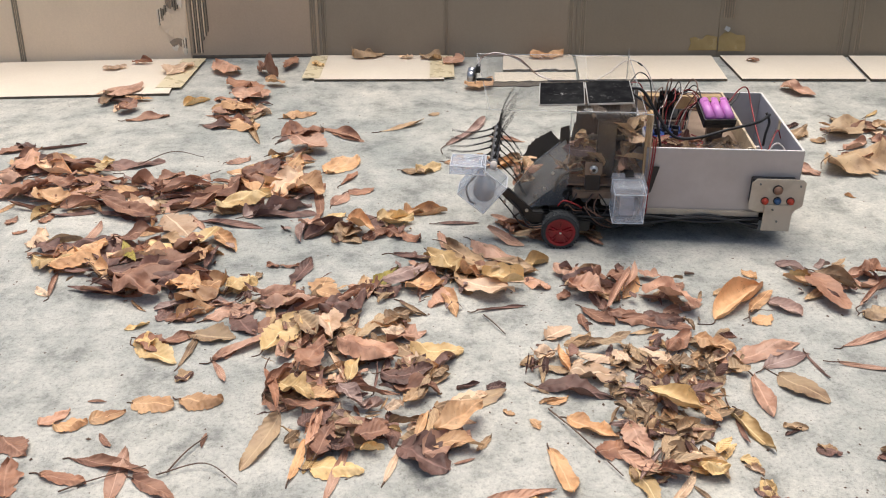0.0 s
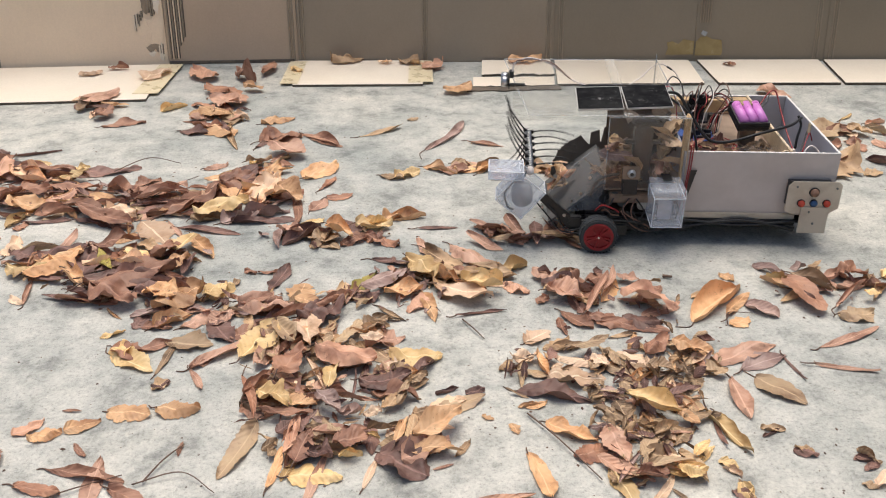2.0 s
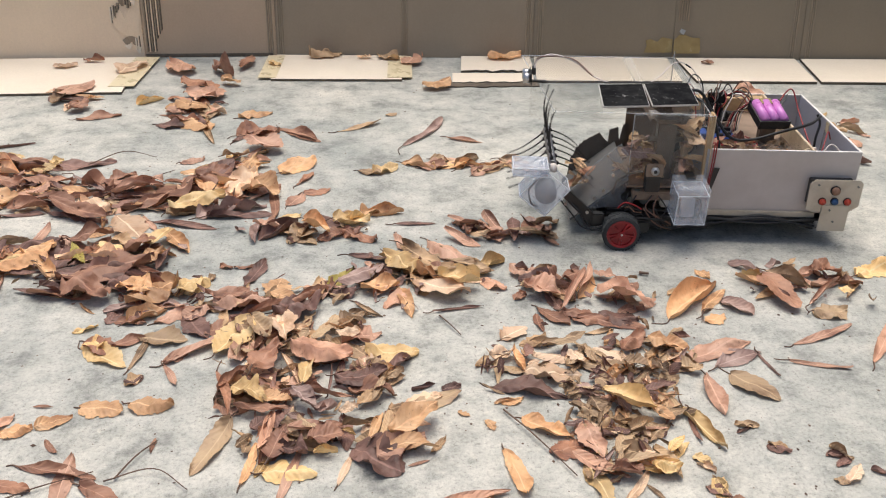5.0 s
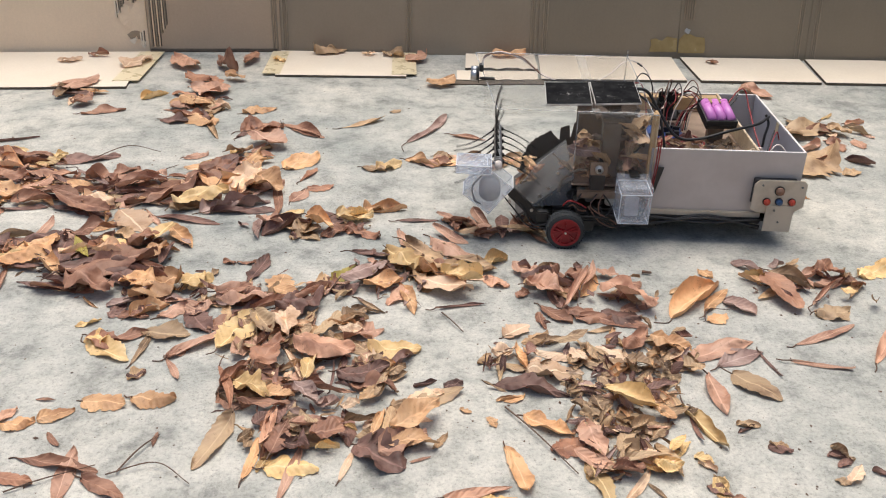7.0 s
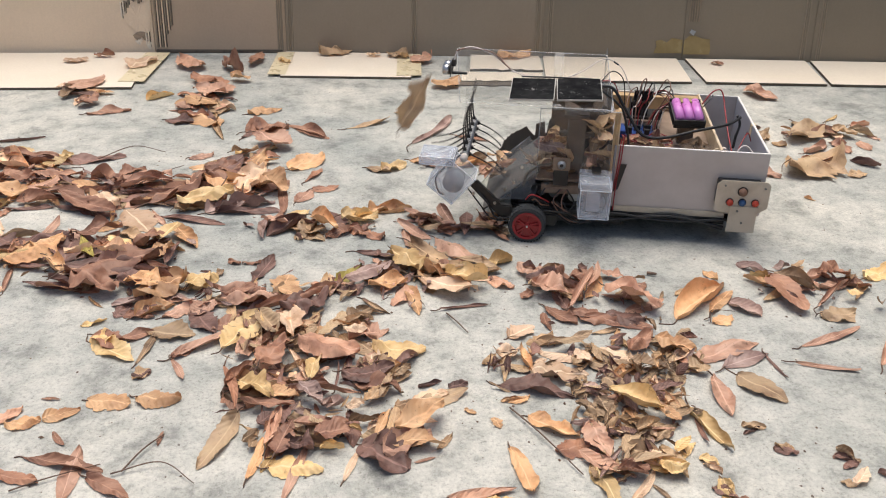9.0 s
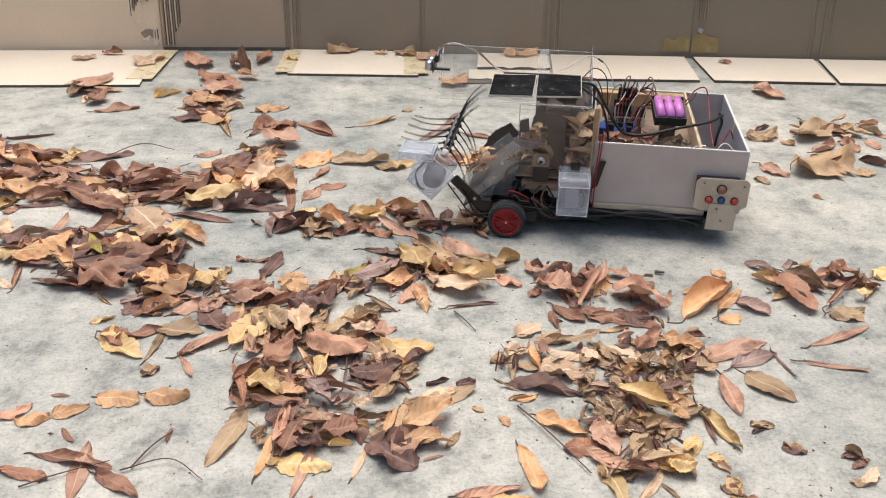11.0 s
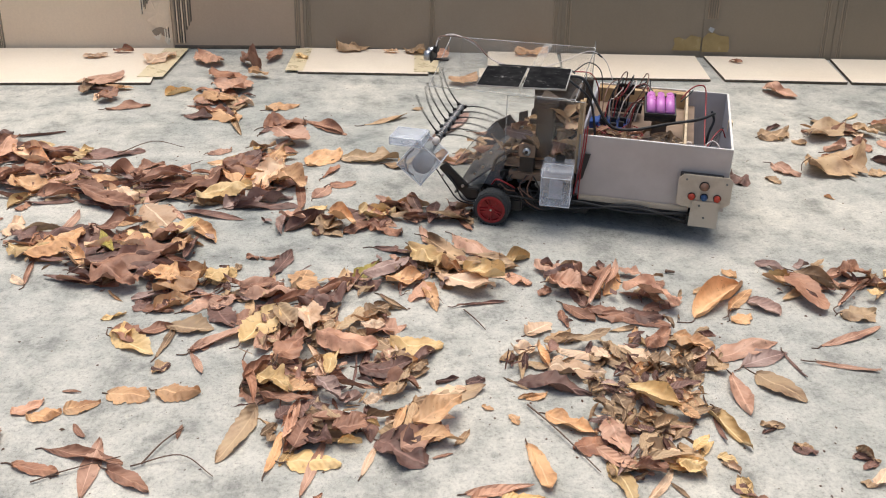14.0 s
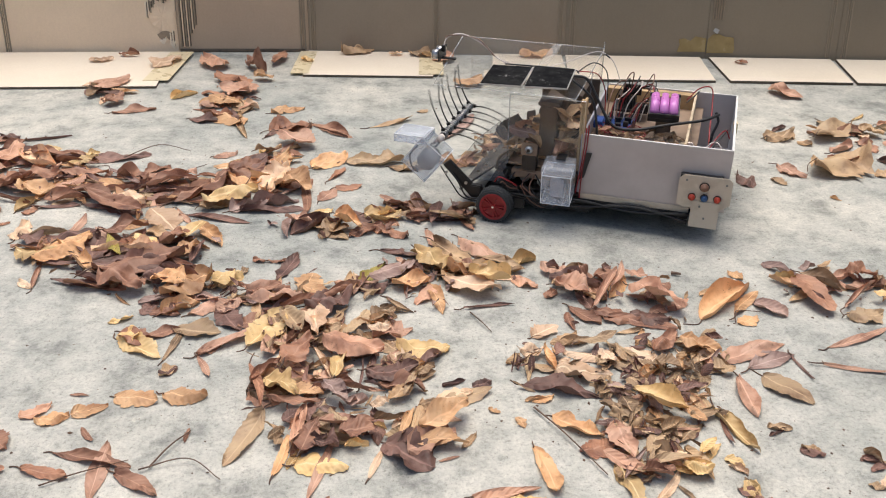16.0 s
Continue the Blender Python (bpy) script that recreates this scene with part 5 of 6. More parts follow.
def wheel(parent):
    hub = drum((0, 0, 0), (0, 1, 0), 0.0265, 0.020, 32, bevel=0.001)
    ob = part("wheel", hub, BLACK, parent, "small wheel with red spoked rim and black tyre", True)
    bm = bmesh.new()
    prof = [(0.0245, -0.013), (0.0300, -0.013), (0.0325, -0.010), (0.0325, 0.010), (0.0300, 0.013), (0.0245, 0.013)]
    n = 48
    rings = [[bm.verts.new((r * math.cos(a), y, r * math.sin(a))) for r, y in prof] for a in [2 * math.pi * i / n for i in range(n)]]
    for a, b in zip(rings, rings[1:] + rings[:1]):
        for i in range(len(prof)):
            j = (i + 1) % len(prof)
            bm.faces.new((a[i], a[j], b[j], b[i]))
    for i in range(36):
        a = 2 * math.pi * i / 36
        for y in (-0.0065, 0.0065):
            box(-0.0016, 0.0016, -0.0058, 0.0058, -0.0008, 0.0010, bm=bm, m=Matrix.Rotation(-a, 4, "Y") @ Matrix.Translation((0, y, 0.0324)) @ Matrix.Rotation(0.35 if y > 0 else -0.35, 4, "Z"))
    bmesh.ops.recalc_face_normals(bm, faces=bm.faces)
    part("tyre", bm, RUBBER, ob, "dusty black rubber tyre with tread blocks")
    bm = bmesh.new()
    rim = [(0.0215, -0.0135), (0.0258, -0.0140), (0.0262, -0.011), (0.0215, -0.010)]
    rings = [[bm.verts.new((r * math.cos(a), y, r * math.sin(a))) for r, y in rim] for a in [2 * math.pi * i / 40 for i in range(40)]]
    for a, b in zip(rings, rings[1:] + rings[:1]):
        for i in range(4):
            bm.faces.new((a[i], a[(i + 1) % 4], b[(i + 1) % 4], b[i]))
    bmesh.ops.recalc_face_normals(bm, faces=bm.faces)
    part("rim", bm, RED, ob, "red plastic rim")
    for i in range(10):
        a = 2 * math.pi * (i // 2) / 5 + (0.16 if i % 2 else -0.16)
        bm = box(-0.0016, 0.0016, -0.0135, -0.0105, 0.004, 0.0225, 0.0005)
        bm.transform(Matrix.Rotation(a, 4, "Y"))
        part("spoke", bm, RED, ob)
    part("hub_cap", drum((0, -0.0125, 0), (0, 1, 0), 0.0062, 0.004, 16, bevel=0.0006), RED, ob)
    part("axle_screw", drum((0, -0.0150, 0), (0, 1, 0), 0.0020, 0.002, 10), STEEL, ob)
    back = drum((0, -0.0098, 0), (0, 1, 0), 0.0225, 0.001, 32)
    part("rim_back", back, RED, ob)
    return ob


def brush(parent):
    """The turning rake: a thin shaft along y in a coiled spring, with three rows of wire tines."""
    ob = part("brush", drum((0, 0.105, 0), (0, 1, 0), 0.0034, 0.215, 14), BLACK, parent, "rotating shaft with wire tines", True)
    turns, r = 22, 0.0062
    pts = [(r * math.cos(i * 0.785), 0.012 + 0.190 * i / (turns * 8), r * math.sin(i * 0.785)) for i in range(turns * 8 + 1)]
    part("spring", tube(pts, 0.0017, 5, 0), SPRING, ob, "coiled dark steel spring", True)
    part("end_cap", drum((0, 0.002, 0), (0, 1, 0), 0.0066, 0.014, 18, bevel=0.001), WHITEWIRE, ob, "white plastic end cap", True)
    rng = random.Random(3)
    for row in range(3):
        turn = Matrix.Rotation(row * math.tau / 3, 4, "Y")
        for i in range(6):
            y, bow = 0.024 + i * 0.034 + row * 0.004, rng.uniform(0.7, 1.3)
            bm = tube([(0, y, 0.004), (0.001, y, 0.032), (0.007 * bow, y - 0.002, 0.060), (0.020 * bow, y - 0.003, 0.089)], 0.0017, 6, 5, 0.6)
            bm.transform(turn)
            part("tine", bm, BLACK, ob, smooth=True)
            bm = box(-0.0032, 0.0032, y - 0.0038, y + 0.0038, 0.004, 0.0115, 0.001)
            bm.transform(turn)
            part("collar", bm, BLACK, ob)
    return ob


def button(parent, x, z, r, mat, name, label):
    ob = part(name, drum((x, 0.0365, z), (0, 1, 0), r, 0.007, 18, bevel=0.0012), mat, parent, label, True)
    part("collar_ring", drum((x, 0.0395, z), (0, 1, 0), r * 1.25, 0.002, 18), BLACK, ob)


def wire(parent, points, r, mat, label="", name="wire"):
    return part(name, tube(points, r, 6, 7), mat, parent, label, True)


def robot():
    rb = new("leaf_collecting_robot")
    tagged(rb, "homemade wheeled robot with white tray, acrylic hood and rake", "robot")
    # white tray
    t = 0.004
    X0, X1, Y0, Y1, Z0, Z1 = 0.147, 0.405, 0.057, 0.378, 0.056, 0.173
    near = part("side_panel", box(X0, X1, Y0, Y0 + t, Z0, Z1 - 0.0015, 0.0006), WHITE, rb, "white foam-board side")
    part("edge_strip", box(X0, X1, Y0 + 0.0002, Y0 + t - 0.0002, Z1 - 0.0015, Z1, 0.0004), EDGE, near)
    far = part("side_panel", box(X0, X1, Y1 - t, Y1, Z0, Z1 - 0.0015, 0.0006), WHITE, rb)
    part("edge_strip", box(X0, X1, Y1 - t + 0.0002, Y1 - 0.0002, Z1 - 0.0015, Z1, 0.0004), EDGE, far)
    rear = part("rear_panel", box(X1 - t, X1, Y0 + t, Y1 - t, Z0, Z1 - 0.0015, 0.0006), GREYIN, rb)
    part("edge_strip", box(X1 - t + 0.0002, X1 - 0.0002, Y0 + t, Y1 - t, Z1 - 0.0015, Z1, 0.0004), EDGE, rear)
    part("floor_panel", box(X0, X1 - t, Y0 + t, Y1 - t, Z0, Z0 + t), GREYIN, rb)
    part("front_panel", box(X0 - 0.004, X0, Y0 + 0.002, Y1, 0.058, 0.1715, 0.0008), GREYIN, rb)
    part("bulkhead", box(X0 - 0.0045, X0 + 0.0005, Y0 + 0.002, 0.080, 0.172, 0.233, 0.0008), WOOD, rb, "raw plywood bulkhead")
    part("bulkhead_post", box(X0 - 0.009, X0 - 0.005, Y0 + 0.002, 0.070, 0.100, 0.233, 0.0008), WOOD, rb)
    # Black block added under the chassis to stop light leaking through.
    part("underside_light_block", box(-0.035, 0.170, 0.066, 0.36, 0.014, 0.0435, 0.004), BLACK, rb, "black block added to darken the chassis underside")
    disc = part("paddle_wheel", drum((0.100, 0.125, 0.172), (0.25, 1, 0), 0.041, 0.010, 36, bevel=0.001), BINBOARD, rb, "dark brown wooden paddle wheel", True)
    for i in range(14):
        a = i * 0.449
        part("rim_bolt", drum((0.100 + 0.034 * math.cos(a), 0.1195 - 0.0085 * math.cos(a), 0.172 + 0.034 * math.sin(a)), (0.25, 1, 0), 0.0024, 0.003, 8), BOARD_CORE_SHADE, disc)
    for i in range(4):
        a = i * 1.571 + 0.5
        part("paddle", box(-0.004, 0.004, 0.006, 0.090, 0.020, 0.052, 0.001, m=Matrix.Translation((0.100, 0.125, 0.172)) @ Matrix.Rotation(a, 4, "Y")), BINBOARD, disc)
    part("partition", box(0.3215, 0.3260, Y0 + t, Y1 - t, 0.141, Z1 + 0.001, 0.0006), PALEWOOD, rb, "pale plywood divider")
    part("gusset", slab([(0.288, 0.1415), (0.3215, 0.1415), (0.3215, 0.171), (0.315, 0.171)], 0.004, pose(0, 0.072, 0), 0.0005), PALEWOOD, rb, "pale plywood corner gusset")
    part("gusset", slab([(0.3262, 0.100), (0.372, 0.100), (0.366, 0.118), (0.334, 0.171), (0.3262, 0.171)], 0.005, pose(0, 0.078, 0), 0.0005), FOAM, rb, "cream foam corner gusset")
    part("far_ledge", box(X0, 0.3215, 0.352, Y1 - t, 0.141, 0.170, 0.0006), WOOD, rb, "raw plywood ledge along the far side")
    part("deck", box(X0, 0.342, Y0 + t, Y1 - t, 0.136, 0.141, 0.0006), DECK, rb, "stained brown deck board")
    part("deck_cover", box(0.205, 0.3212, Y0 + t + 0.001, 0.135, 0.1560, 0.1575, 0.0004), ACRYLIC, rb, "clear acrylic plate over the deck")
    # chassis
    part("chassis_plate", box(-0.02, 0.395, 0.05, 0.37, 0.044, 0.050, 0.001), BLACK, rb)
    part("chassis_rail", box(0.150, 0.345, 0.052, 0.0565, 0.049, 0.0600, 0.001), PLATE, rb, "dusty metal rail with rivets")
    part("motor_mount", box(0.020, 0.140, 0.050, 0.070, 0.076, 0.092, 0.002), DECK, rb, "brown wooden motor mount")
    part("gear_motor", box(-0.012, 0.052, 0.028, 0.050, 0.022, 0.046, 0.003), BLACK, rb)
    part("rear_skid", box(0.352, 0.392, 0.190, 0.215, 0.001, 0.048, 0.004), BLACK, rb)
    for i in range(5):
        y = 0.046 + 0.003 * (i % 3)
        wire(rb, [(0.05 + 0.02 * i, y, 0.046), (0.15, y, 0.048 - 0.004 * i), (0.25, y, 0.040 + 0.003 * i), (0.345, y, 0.050 - 0.005 * i)], 0.0026, BLACK, "black cable under the tray", "cable")
    # servo behind the clear box
    servo = part("servo", box(0.040, 0.066, 0.046, 0.066, 0.094, 0.138, 0.0015), BLACK, rb, "black servo motor in a bracket")
    part("bracket", box(0.038, 0.068, 0.044, 0.047, 0.124, 0.148, 0.0008), DECK, servo)
    part("horn", drum((0.053, 0.041, 0.136), (0, 1, 0), 0.0072, 0.006, 16), STEEL, servo, "steel servo horn", True)
    part("bore", drum((0.053, 0.0378, 0.136), (0, 1, 0), 0.0032, 0.001, 12), BLACK, servo)
    # control plate
    o = [(0.322, 0.072), (0.332, 0.066), (0.395, 0.066), (0.412, 0.078), (0.412, 0.121), (0.406, 0.127), (0.330, 0.127), (0.322, 0.119)]
    plate = part("control_plate", slab(o, 0.003, pose(0, 0.040, 0), 0.0006), PLATE, rb, "scuffed beige control plate with buttons")
    part("lower_plate", box(0.348, 0.396, 0.037, 0.0395, 0.031, 0.081, 0.0006), PLATE, plate)
    part("foam_pad", box(0.3235, 0.396, 0.0435, 0.0565, 0.080, 0.1255, 0.001), BLACK, plate)
    button(plate, 0.366, 0.108, 0.0070, BROWNWIRE, "knob", "dark brown metal knob")
    button(plate, 0.347, 0.0875, 0.0055, REDKNOB, "push_button", "red push button")
    button(plate, 0.368, 0.0880, 0.0055, BLUEKNOB, "push_button", "blue push button")
    button(plate, 0.390, 0.0880, 0.0055, REDKNOB, "push_button", "red push button")
    for x, z in ((0.335, 0.119), (0.402, 0.117), (0.362, 0.072), (0.372, 0.050)):
        part("screw", drum((x, 0.0362, z), (0, 1, 0), 0.0018, 0.0024, 8), MOTOR, plate)
    # batteries
    w = pose(0.274, 0.171, 0.2050, 13, 0, 4) @ Matrix.Scale(0.9, 4)
    bm = box(-0.031, 0.031, -0.039, 0.039, -0.0185, -0.0095, 0.001)
    for s in ((-0.031, 0.031, -0.039, -0.0352, -0.0095, 0.000), (-0.031, 0.031, 0.0352, 0.039, -0.0095, 0.004), (-0.031, -0.0285, -0.0352, 0.0352, -0.0095, -0.001), (0.0285, 0.031, -0.0352, 0.0352, -0.0095, -0.001)):
        box(*s, bm=bm)
    bm.transform(w)
    holder = part("battery_holder", bm, BLACK, rb, "black holder with three pink cells")
    for x in (-0.0188, 0, 0.0188):
        bm = drum((x, 0, 0.0005), (0, 1, 0), 0.0091, 0.0655, 24, bevel=0.001)
        bm.transform(w)
        cell = part("battery_cell", bm, PINK, holder, "pink cylindrical battery cell", True)
        bm = drum((x, 0.0332, 0.0005), (0, 1, 0), 0.0065, 0.0015, 16)
        bm.transform(w)
        part("cell_cap", bm, STEEL, cell, "steel cell cap")
    bm = box(-0.012, 0.012, 0.020, 0.040, 0.0042, 0.0066, 0.001)
    bm.transform(w)
    part("tape", bm, DARKTAPE, holder, "strip of amber tape")
    part("support_block", box(0.262, 0.290, 0.166, 0.186, 0.141, 0.1860, 0.002), DECK, rb)
    # electronics
    board = part("control_board", box(0.160, 0.222, 0.165, 0.230, 0.150, 0.153, 0.0005), BLUE, rb, "blue circuit board with black parts")
    rng = random.Random(5)
    for i in range(9):
        x, y = 0.166 + 0.018 * (i % 3) + rng.uniform(0, 0.004), 0.172 + 0.02 * (i // 3)
        part("component", box(x, x + rng.uniform(0.006, 0.013), y, y + rng.uniform(0.007, 0.013), 0.153, 0.158 + rng.uniform(0, 0.008), 0.0006), rng.choice((BLACK, BLACK, BLUE, MOTOR)), board)
    driver = part("driver_board", box(0.172, 0.240, 0.245, 0.300, 0.158, 0.162, 0.0005), BLACK, rb, "black driver board with a heat sink")
    for i in range(6):
        part("fin", box(0.180 + 0.006 * i, 0.183 + 0.006 * i, 0.255, 0.290, 0.162, 0.188, 0.0004), BLACK, driver)
    part("connector", box(0.222, 0.240, 0.246, 0.262, 0.162, 0.174, 0.0006), BLACK, driver)
    part("standoff", box(0.190, 0.215, 0.235, 0.300, 0.141, 0.158), DECK, driver)
    part("terminal_block", box(0.150, 0.166, 0.150, 0.185, 0.153, 0.166, 0.001), BLUE, board, "blue screw terminal block")
    part("pin_header", box(0.186, 0.222, 0.270, 0.276, 0.186, 0.206, 0.0005), BLACK, rb)
    for i in range(16):
        a = (0.170 + 0.004 * i, 0.19 + 0.004 * (i % 4), 0.156)
        b = (0.190 + 0.003 * i, 0.268 + 0.003 * (i % 3), 0.200)
        mid = (0.182 + 0.006 * i + rng.uniform(-0.022, 0.022), 0.225 + rng.uniform(-0.035, 0.03), 0.196 + rng.uniform(-0.012, 0.032))
        wire(rb, [a, ((a[0] + mid[0]) / 2 - 0.004, 0.215, 0.188), mid, ((b[0] + mid[0]) / 2 + 0.006, 0.262, mid[2] + 0.006), b], 0.0011, (BROWNWIRE, REDWIRE, BLACK, WHITEWIRE)[i % 4], "", "jumper_wire")
    for i in range(10):
        c = Vector((0.200 + rng.uniform(-0.03, 0.04), 0.145 + rng.uniform(-0.02, 0.03), 0.145))
        q = rng.uniform(0.012, 0.026)
        wire(rb, [c + Vector((q * math.cos(k * 0.9 + i), 0.8 * q * math.sin(k * 0.9 + i), 0.004 + 0.012 * rng.random())) for k in range(6)], 0.0011, REDWIRE if i < 6 else BROWNWIRE, "", "jumper_wire")
    # main cable from the hood across the tray
    wire(rb, [(0.108, 0.125, 0.256), (0.135, 0.130, 0.250), (0.160, 0.120, 0.215), (0.190, 0.105, 0.178), (0.230, 0.110, 0.172), (0.290, 0.130, 0.182), (0.345, 0.155, 0.188), (0.372, 0.185, 0.192)], 0.0027, BLACK, "thick black sleeved cable", "cable")
    wire(rb, [(0.112, 0.10, 0.256), (0.150, 0.10, 0.225), (0.165, 0.085, 0.18), (0.168, 0.075, 0.150)], 0.0022, BLACK, "", "cable")
    wire(rb, [(0.366, 0.185, 0.196), (0.372, 0.180, 0.180), (0.366, 0.170, 0.160), (0.364, 0.165, 0.14)], 0.0024, BLACK, "", "cable")
    wire(rb, [(0.310, 0.240, 0.196), (0.330, 0.262, 0.214), (0.352, 0.290, 0.208), (0.358, 0.26, 0.18), (0.360, 0.20, 0.15), (0.366, 0.14, 0.12)], 0.0014, REDWIRE)
    wire(rb, [(0.310, 0.228, 0.194), (0.322, 0.240, 0.204), (0.330, 0.256, 0.210)], 0.0012, BLACK)
    wire(rb, [(0.350, 0.09, 0.10), (0.356, 0.10, 0.150), (0.372, 0.11, 0.166), (0.388, 0.10, 0.150), (0.394, 0.085, 0.11)], 0.0013, WHITEWIRE)
    wire(rb, [(0.352, 0.11, 0.10), (0.366, 0.13, 0.150), (0.386, 0.17, 0.168), (0.397, 0.18, 0.150)], 0.0012, REDWIRE)
    wire(rb, [(0.360, 0.13, 0.10), (0.370, 0.15, 0.140), (0.392, 0.20, 0.16)], 0.0013, BLACK)
    part("latch", box(0.400, 0.408, 0.205, 0.222, 0.150, 0.172, 0.0015), TAPE, rb)
    wire(rb, [(0.152, 0.055, 0.185), (0.151, 0.0525, 0.150), (0.148, 0.051, 0.110), (0.142, 0.050, 0.060)], 0.0012, REDWIRE)
    wire(rb, [(0.156, 0.056, 0.190), (0.155, 0.0535, 0.150), (0.151, 0.051, 0.110), (0.150, 0.050, 0.052)], 0.0012, REDWIRE)
    part("black_tape", slab([(0.146, 0.086), (0.155, 0.092), (0.166, 0.140), (0.154, 0.140)], 0.0012, pose(0, 0.052, 0)), BLACK, rb, "strip of black tape")
    # clear box on the side
    side = plastic_box("sensor_case", rb, pose(0.088, 0.000, 0.054, 5, 0, 2), 0.052, 0.054, 0.056, "milky clear plastic box taped to the side")
    lid = box(-0.0015, 0.0535, -0.0015, 0.0555, 0.0565, 0.0690, 0.001)
    lid.transform(pose(0.088, 0.000, 0.054, 5, 0, 2))
    part("lid", lid, MILKY, side, "clear plastic lid")
    part("tape", box(0.106, 0.122, 0.030, 0.058, 0.1285, 0.1305, 0.0005), BLACK, side, "black tape")
    part("inner_shell", box(0.100, 0.124, 0.018, 0.024, 0.060, 0.098, 0.002), GREYIN, side)
    wire(side, [(0.130, 0.012, 0.066), (0.133, 0.010, 0.085), (0.128, 0.012, 0.098), (0.118, 0.016, 0.100)], 0.0014, BLACK)
    # brush motor in its clear box
    w = pose(-0.181, 0.006, 0.098, 0, 39, 0)
    case = plastic_box("motor_case", rb, w, 0.058, 0.052, 0.064, "milky clear plastic box round the brush motor")
    part("motor", drum((-0.135, 0.030, 0.100), (0, 1, 0), 0.0185, 0.036, 24, bevel=0.002), CASEMOTOR, case, "grey gear motor", True)
    wire(case, [(-0.150, 0.012, 0.130), (-0.165, 0.010, 0.110), (-0.160, 0.010, 0.085), (-0.150, 0.012, 0.078)], 0.0018, BLACK)
    flap = plastic_box("open_lid", rb, pose(-0.194, 0.004, 0.137, 0, 1, 0), 0.060, 0.056, 0.014, "open clear plastic lid standing level")
    part("lid_top", box(-0.194, -0.134, 0.004, 0.060, 0.1500, 0.1514), MILKY, flap)
    arm = part("brush_arm", slab([(-0.106, 0.092), (-0.094, 0.102), (-0.038, 0.050), (-0.020, 0.050), (-0.020, 0.036), (-0.050, 0.034)], 0.010, pose(0, 0.026, 0), 0.001), BLACK, rb, "black arm that carries the brush")
    part("bolt", drum((-0.060, 0.0252, 0.062), (0, 1, 0), 0.003, 0.003, 10), STEEL, arm)
    part("bolt", drum((-0.099, 0.0252, 0.078), (0, 1, 0), 0.0025, 0.006, 10), STEEL, arm)
    part("arm_clamp", box(-0.052, -0.030, 0.022, 0.036, 0.040, 0.060, 0.002), BLACK, arm)
    wire(rb, [(-0.100, 0.030, 0.090), (-0.075, 0.021, 0.066), (-0.055, 0.020, 0.036), (-0.020, 0.022, 0.042), (0.02, 0.028, 0.052), (0.08, 0.034, 0.046)], 0.0018, BLACK, "", "cable")
    wire(rb, [(-0.112, 0.030, 0.088), (-0.088, 0.020, 0.062), (-0.064, 0.020, 0.034), (-0.024, 0.020, 0.034), (0.03, 0.028, 0.060)], 0.0014, BLACK, "", "cable")
    for i in range(4):
        wire(rb, [(-0.006 + 0.006 * i, 0.030, 0.070), (0.004 + 0.004 * i, 0.022, 0.084 - 0.004 * i), (0.022, 0.024, 0.078 - 0.006 * i), (0.036, 0.034, 0.066 - 0.003 * i)], 0.0014, (REDWIRE, BLACK, BROWNWIRE, BLACK)[i])
    for i in range(4):
        wire(rb, [(0.03 + 0.01 * i, 0.040, 0.066), (0.05 + 0.012 * i, 0.034, 0.044 - 0.004 * i), (0.085 + 0.01 * i, 0.036, 0.026 + 0.003 * i), (0.120 + 0.008 * i, 0.042, 0.046)], 0.0013, (BLACK, BROWNWIRE, BLACK, BLACK)[i])
    part("undertray", box(-0.020, 0.16, 0.056, 0.36, 0.052, 0.056, 0.001), BLACK, rb)
    # ramp and bin
    o = [(-0.085, 0.030), (0.012, 0.112), (0.014, 0.109), (-0.083, 0.027)]
    part("ramp", slab(o, 0.184, pose(0, 0.064, 0)), RAMP, rb, "smooth grey ramp sheet")
    # stepped dark card on the ramp's far side
    o = [(-0.074, 0.038), (-0.0700, 0.075), (-0.0640, 0.083), (-0.0605, 0.097), (-0.0560, 0.0985), (-0.0545, 0.104), (-0.0500, 0.1055), (-0.0470, 0.1115), (-0.0415, 0.1125), (-0.0375, 0.117), (-0.0310, 0.1195), (-0.0175, 0.1285), (-0.0110, 0.120), (-0.0030, 0.112), (0.0006, 0.110), (0.0012, 0.1345), (0.0177, 0.1405), (0.0206, 0.116), (0.0225, 0.1165), (0.0268, 0.1450), (0.0365, 0.1500), (0.0404, 0.106), (0.0404, 0.062), (-0.030, 0.062)]
    part("far_guard", slab(o, 0.003, pose(0, 0.250, 0)), FARCARD, rb, "dark stepped card beside the ramp")
    tower = part("drive_tower", box(0.060, 0.092, 0.088, 0.112, 0.101, 0.206, 0.002), BINBOARD, rb, "dark brown drive tower behind the window")
    part("cover", box(0.056, 0.096, 0.084, 0.116, 0.206, 0.214, 0.002), BINBOARD, tower)
    part("cross_bar", box(0.046, 0.108, 0.094, 0.104, 0.170, 0.178, 0.001), BOARD_CORE_SHADE, tower)
    part("bin_back", box(0.030, 0.143, 0.250, 0.254, 0.090, 0.215, 0.0006), BINBOARD, rb, "brown back board of the leaf bin")
    rng = random.Random(8)
    for i in range(9):
        x, z = rng.uniform(0.0, 0.13), rng.uniform(0.056, 0.085)
        part("drive_part", drum((x, 0.056 + rng.random() * 0.02, z), (0, 1, 0.2), rng.uniform(0.004, 0.012), rng.uniform(0.006, 0.02), 12), rng.choice((BLACK, MOTOR, BLACK, STEEL)), rb)
    for i in range(8):
        x = rng.uniform(-0.01, 0.12)
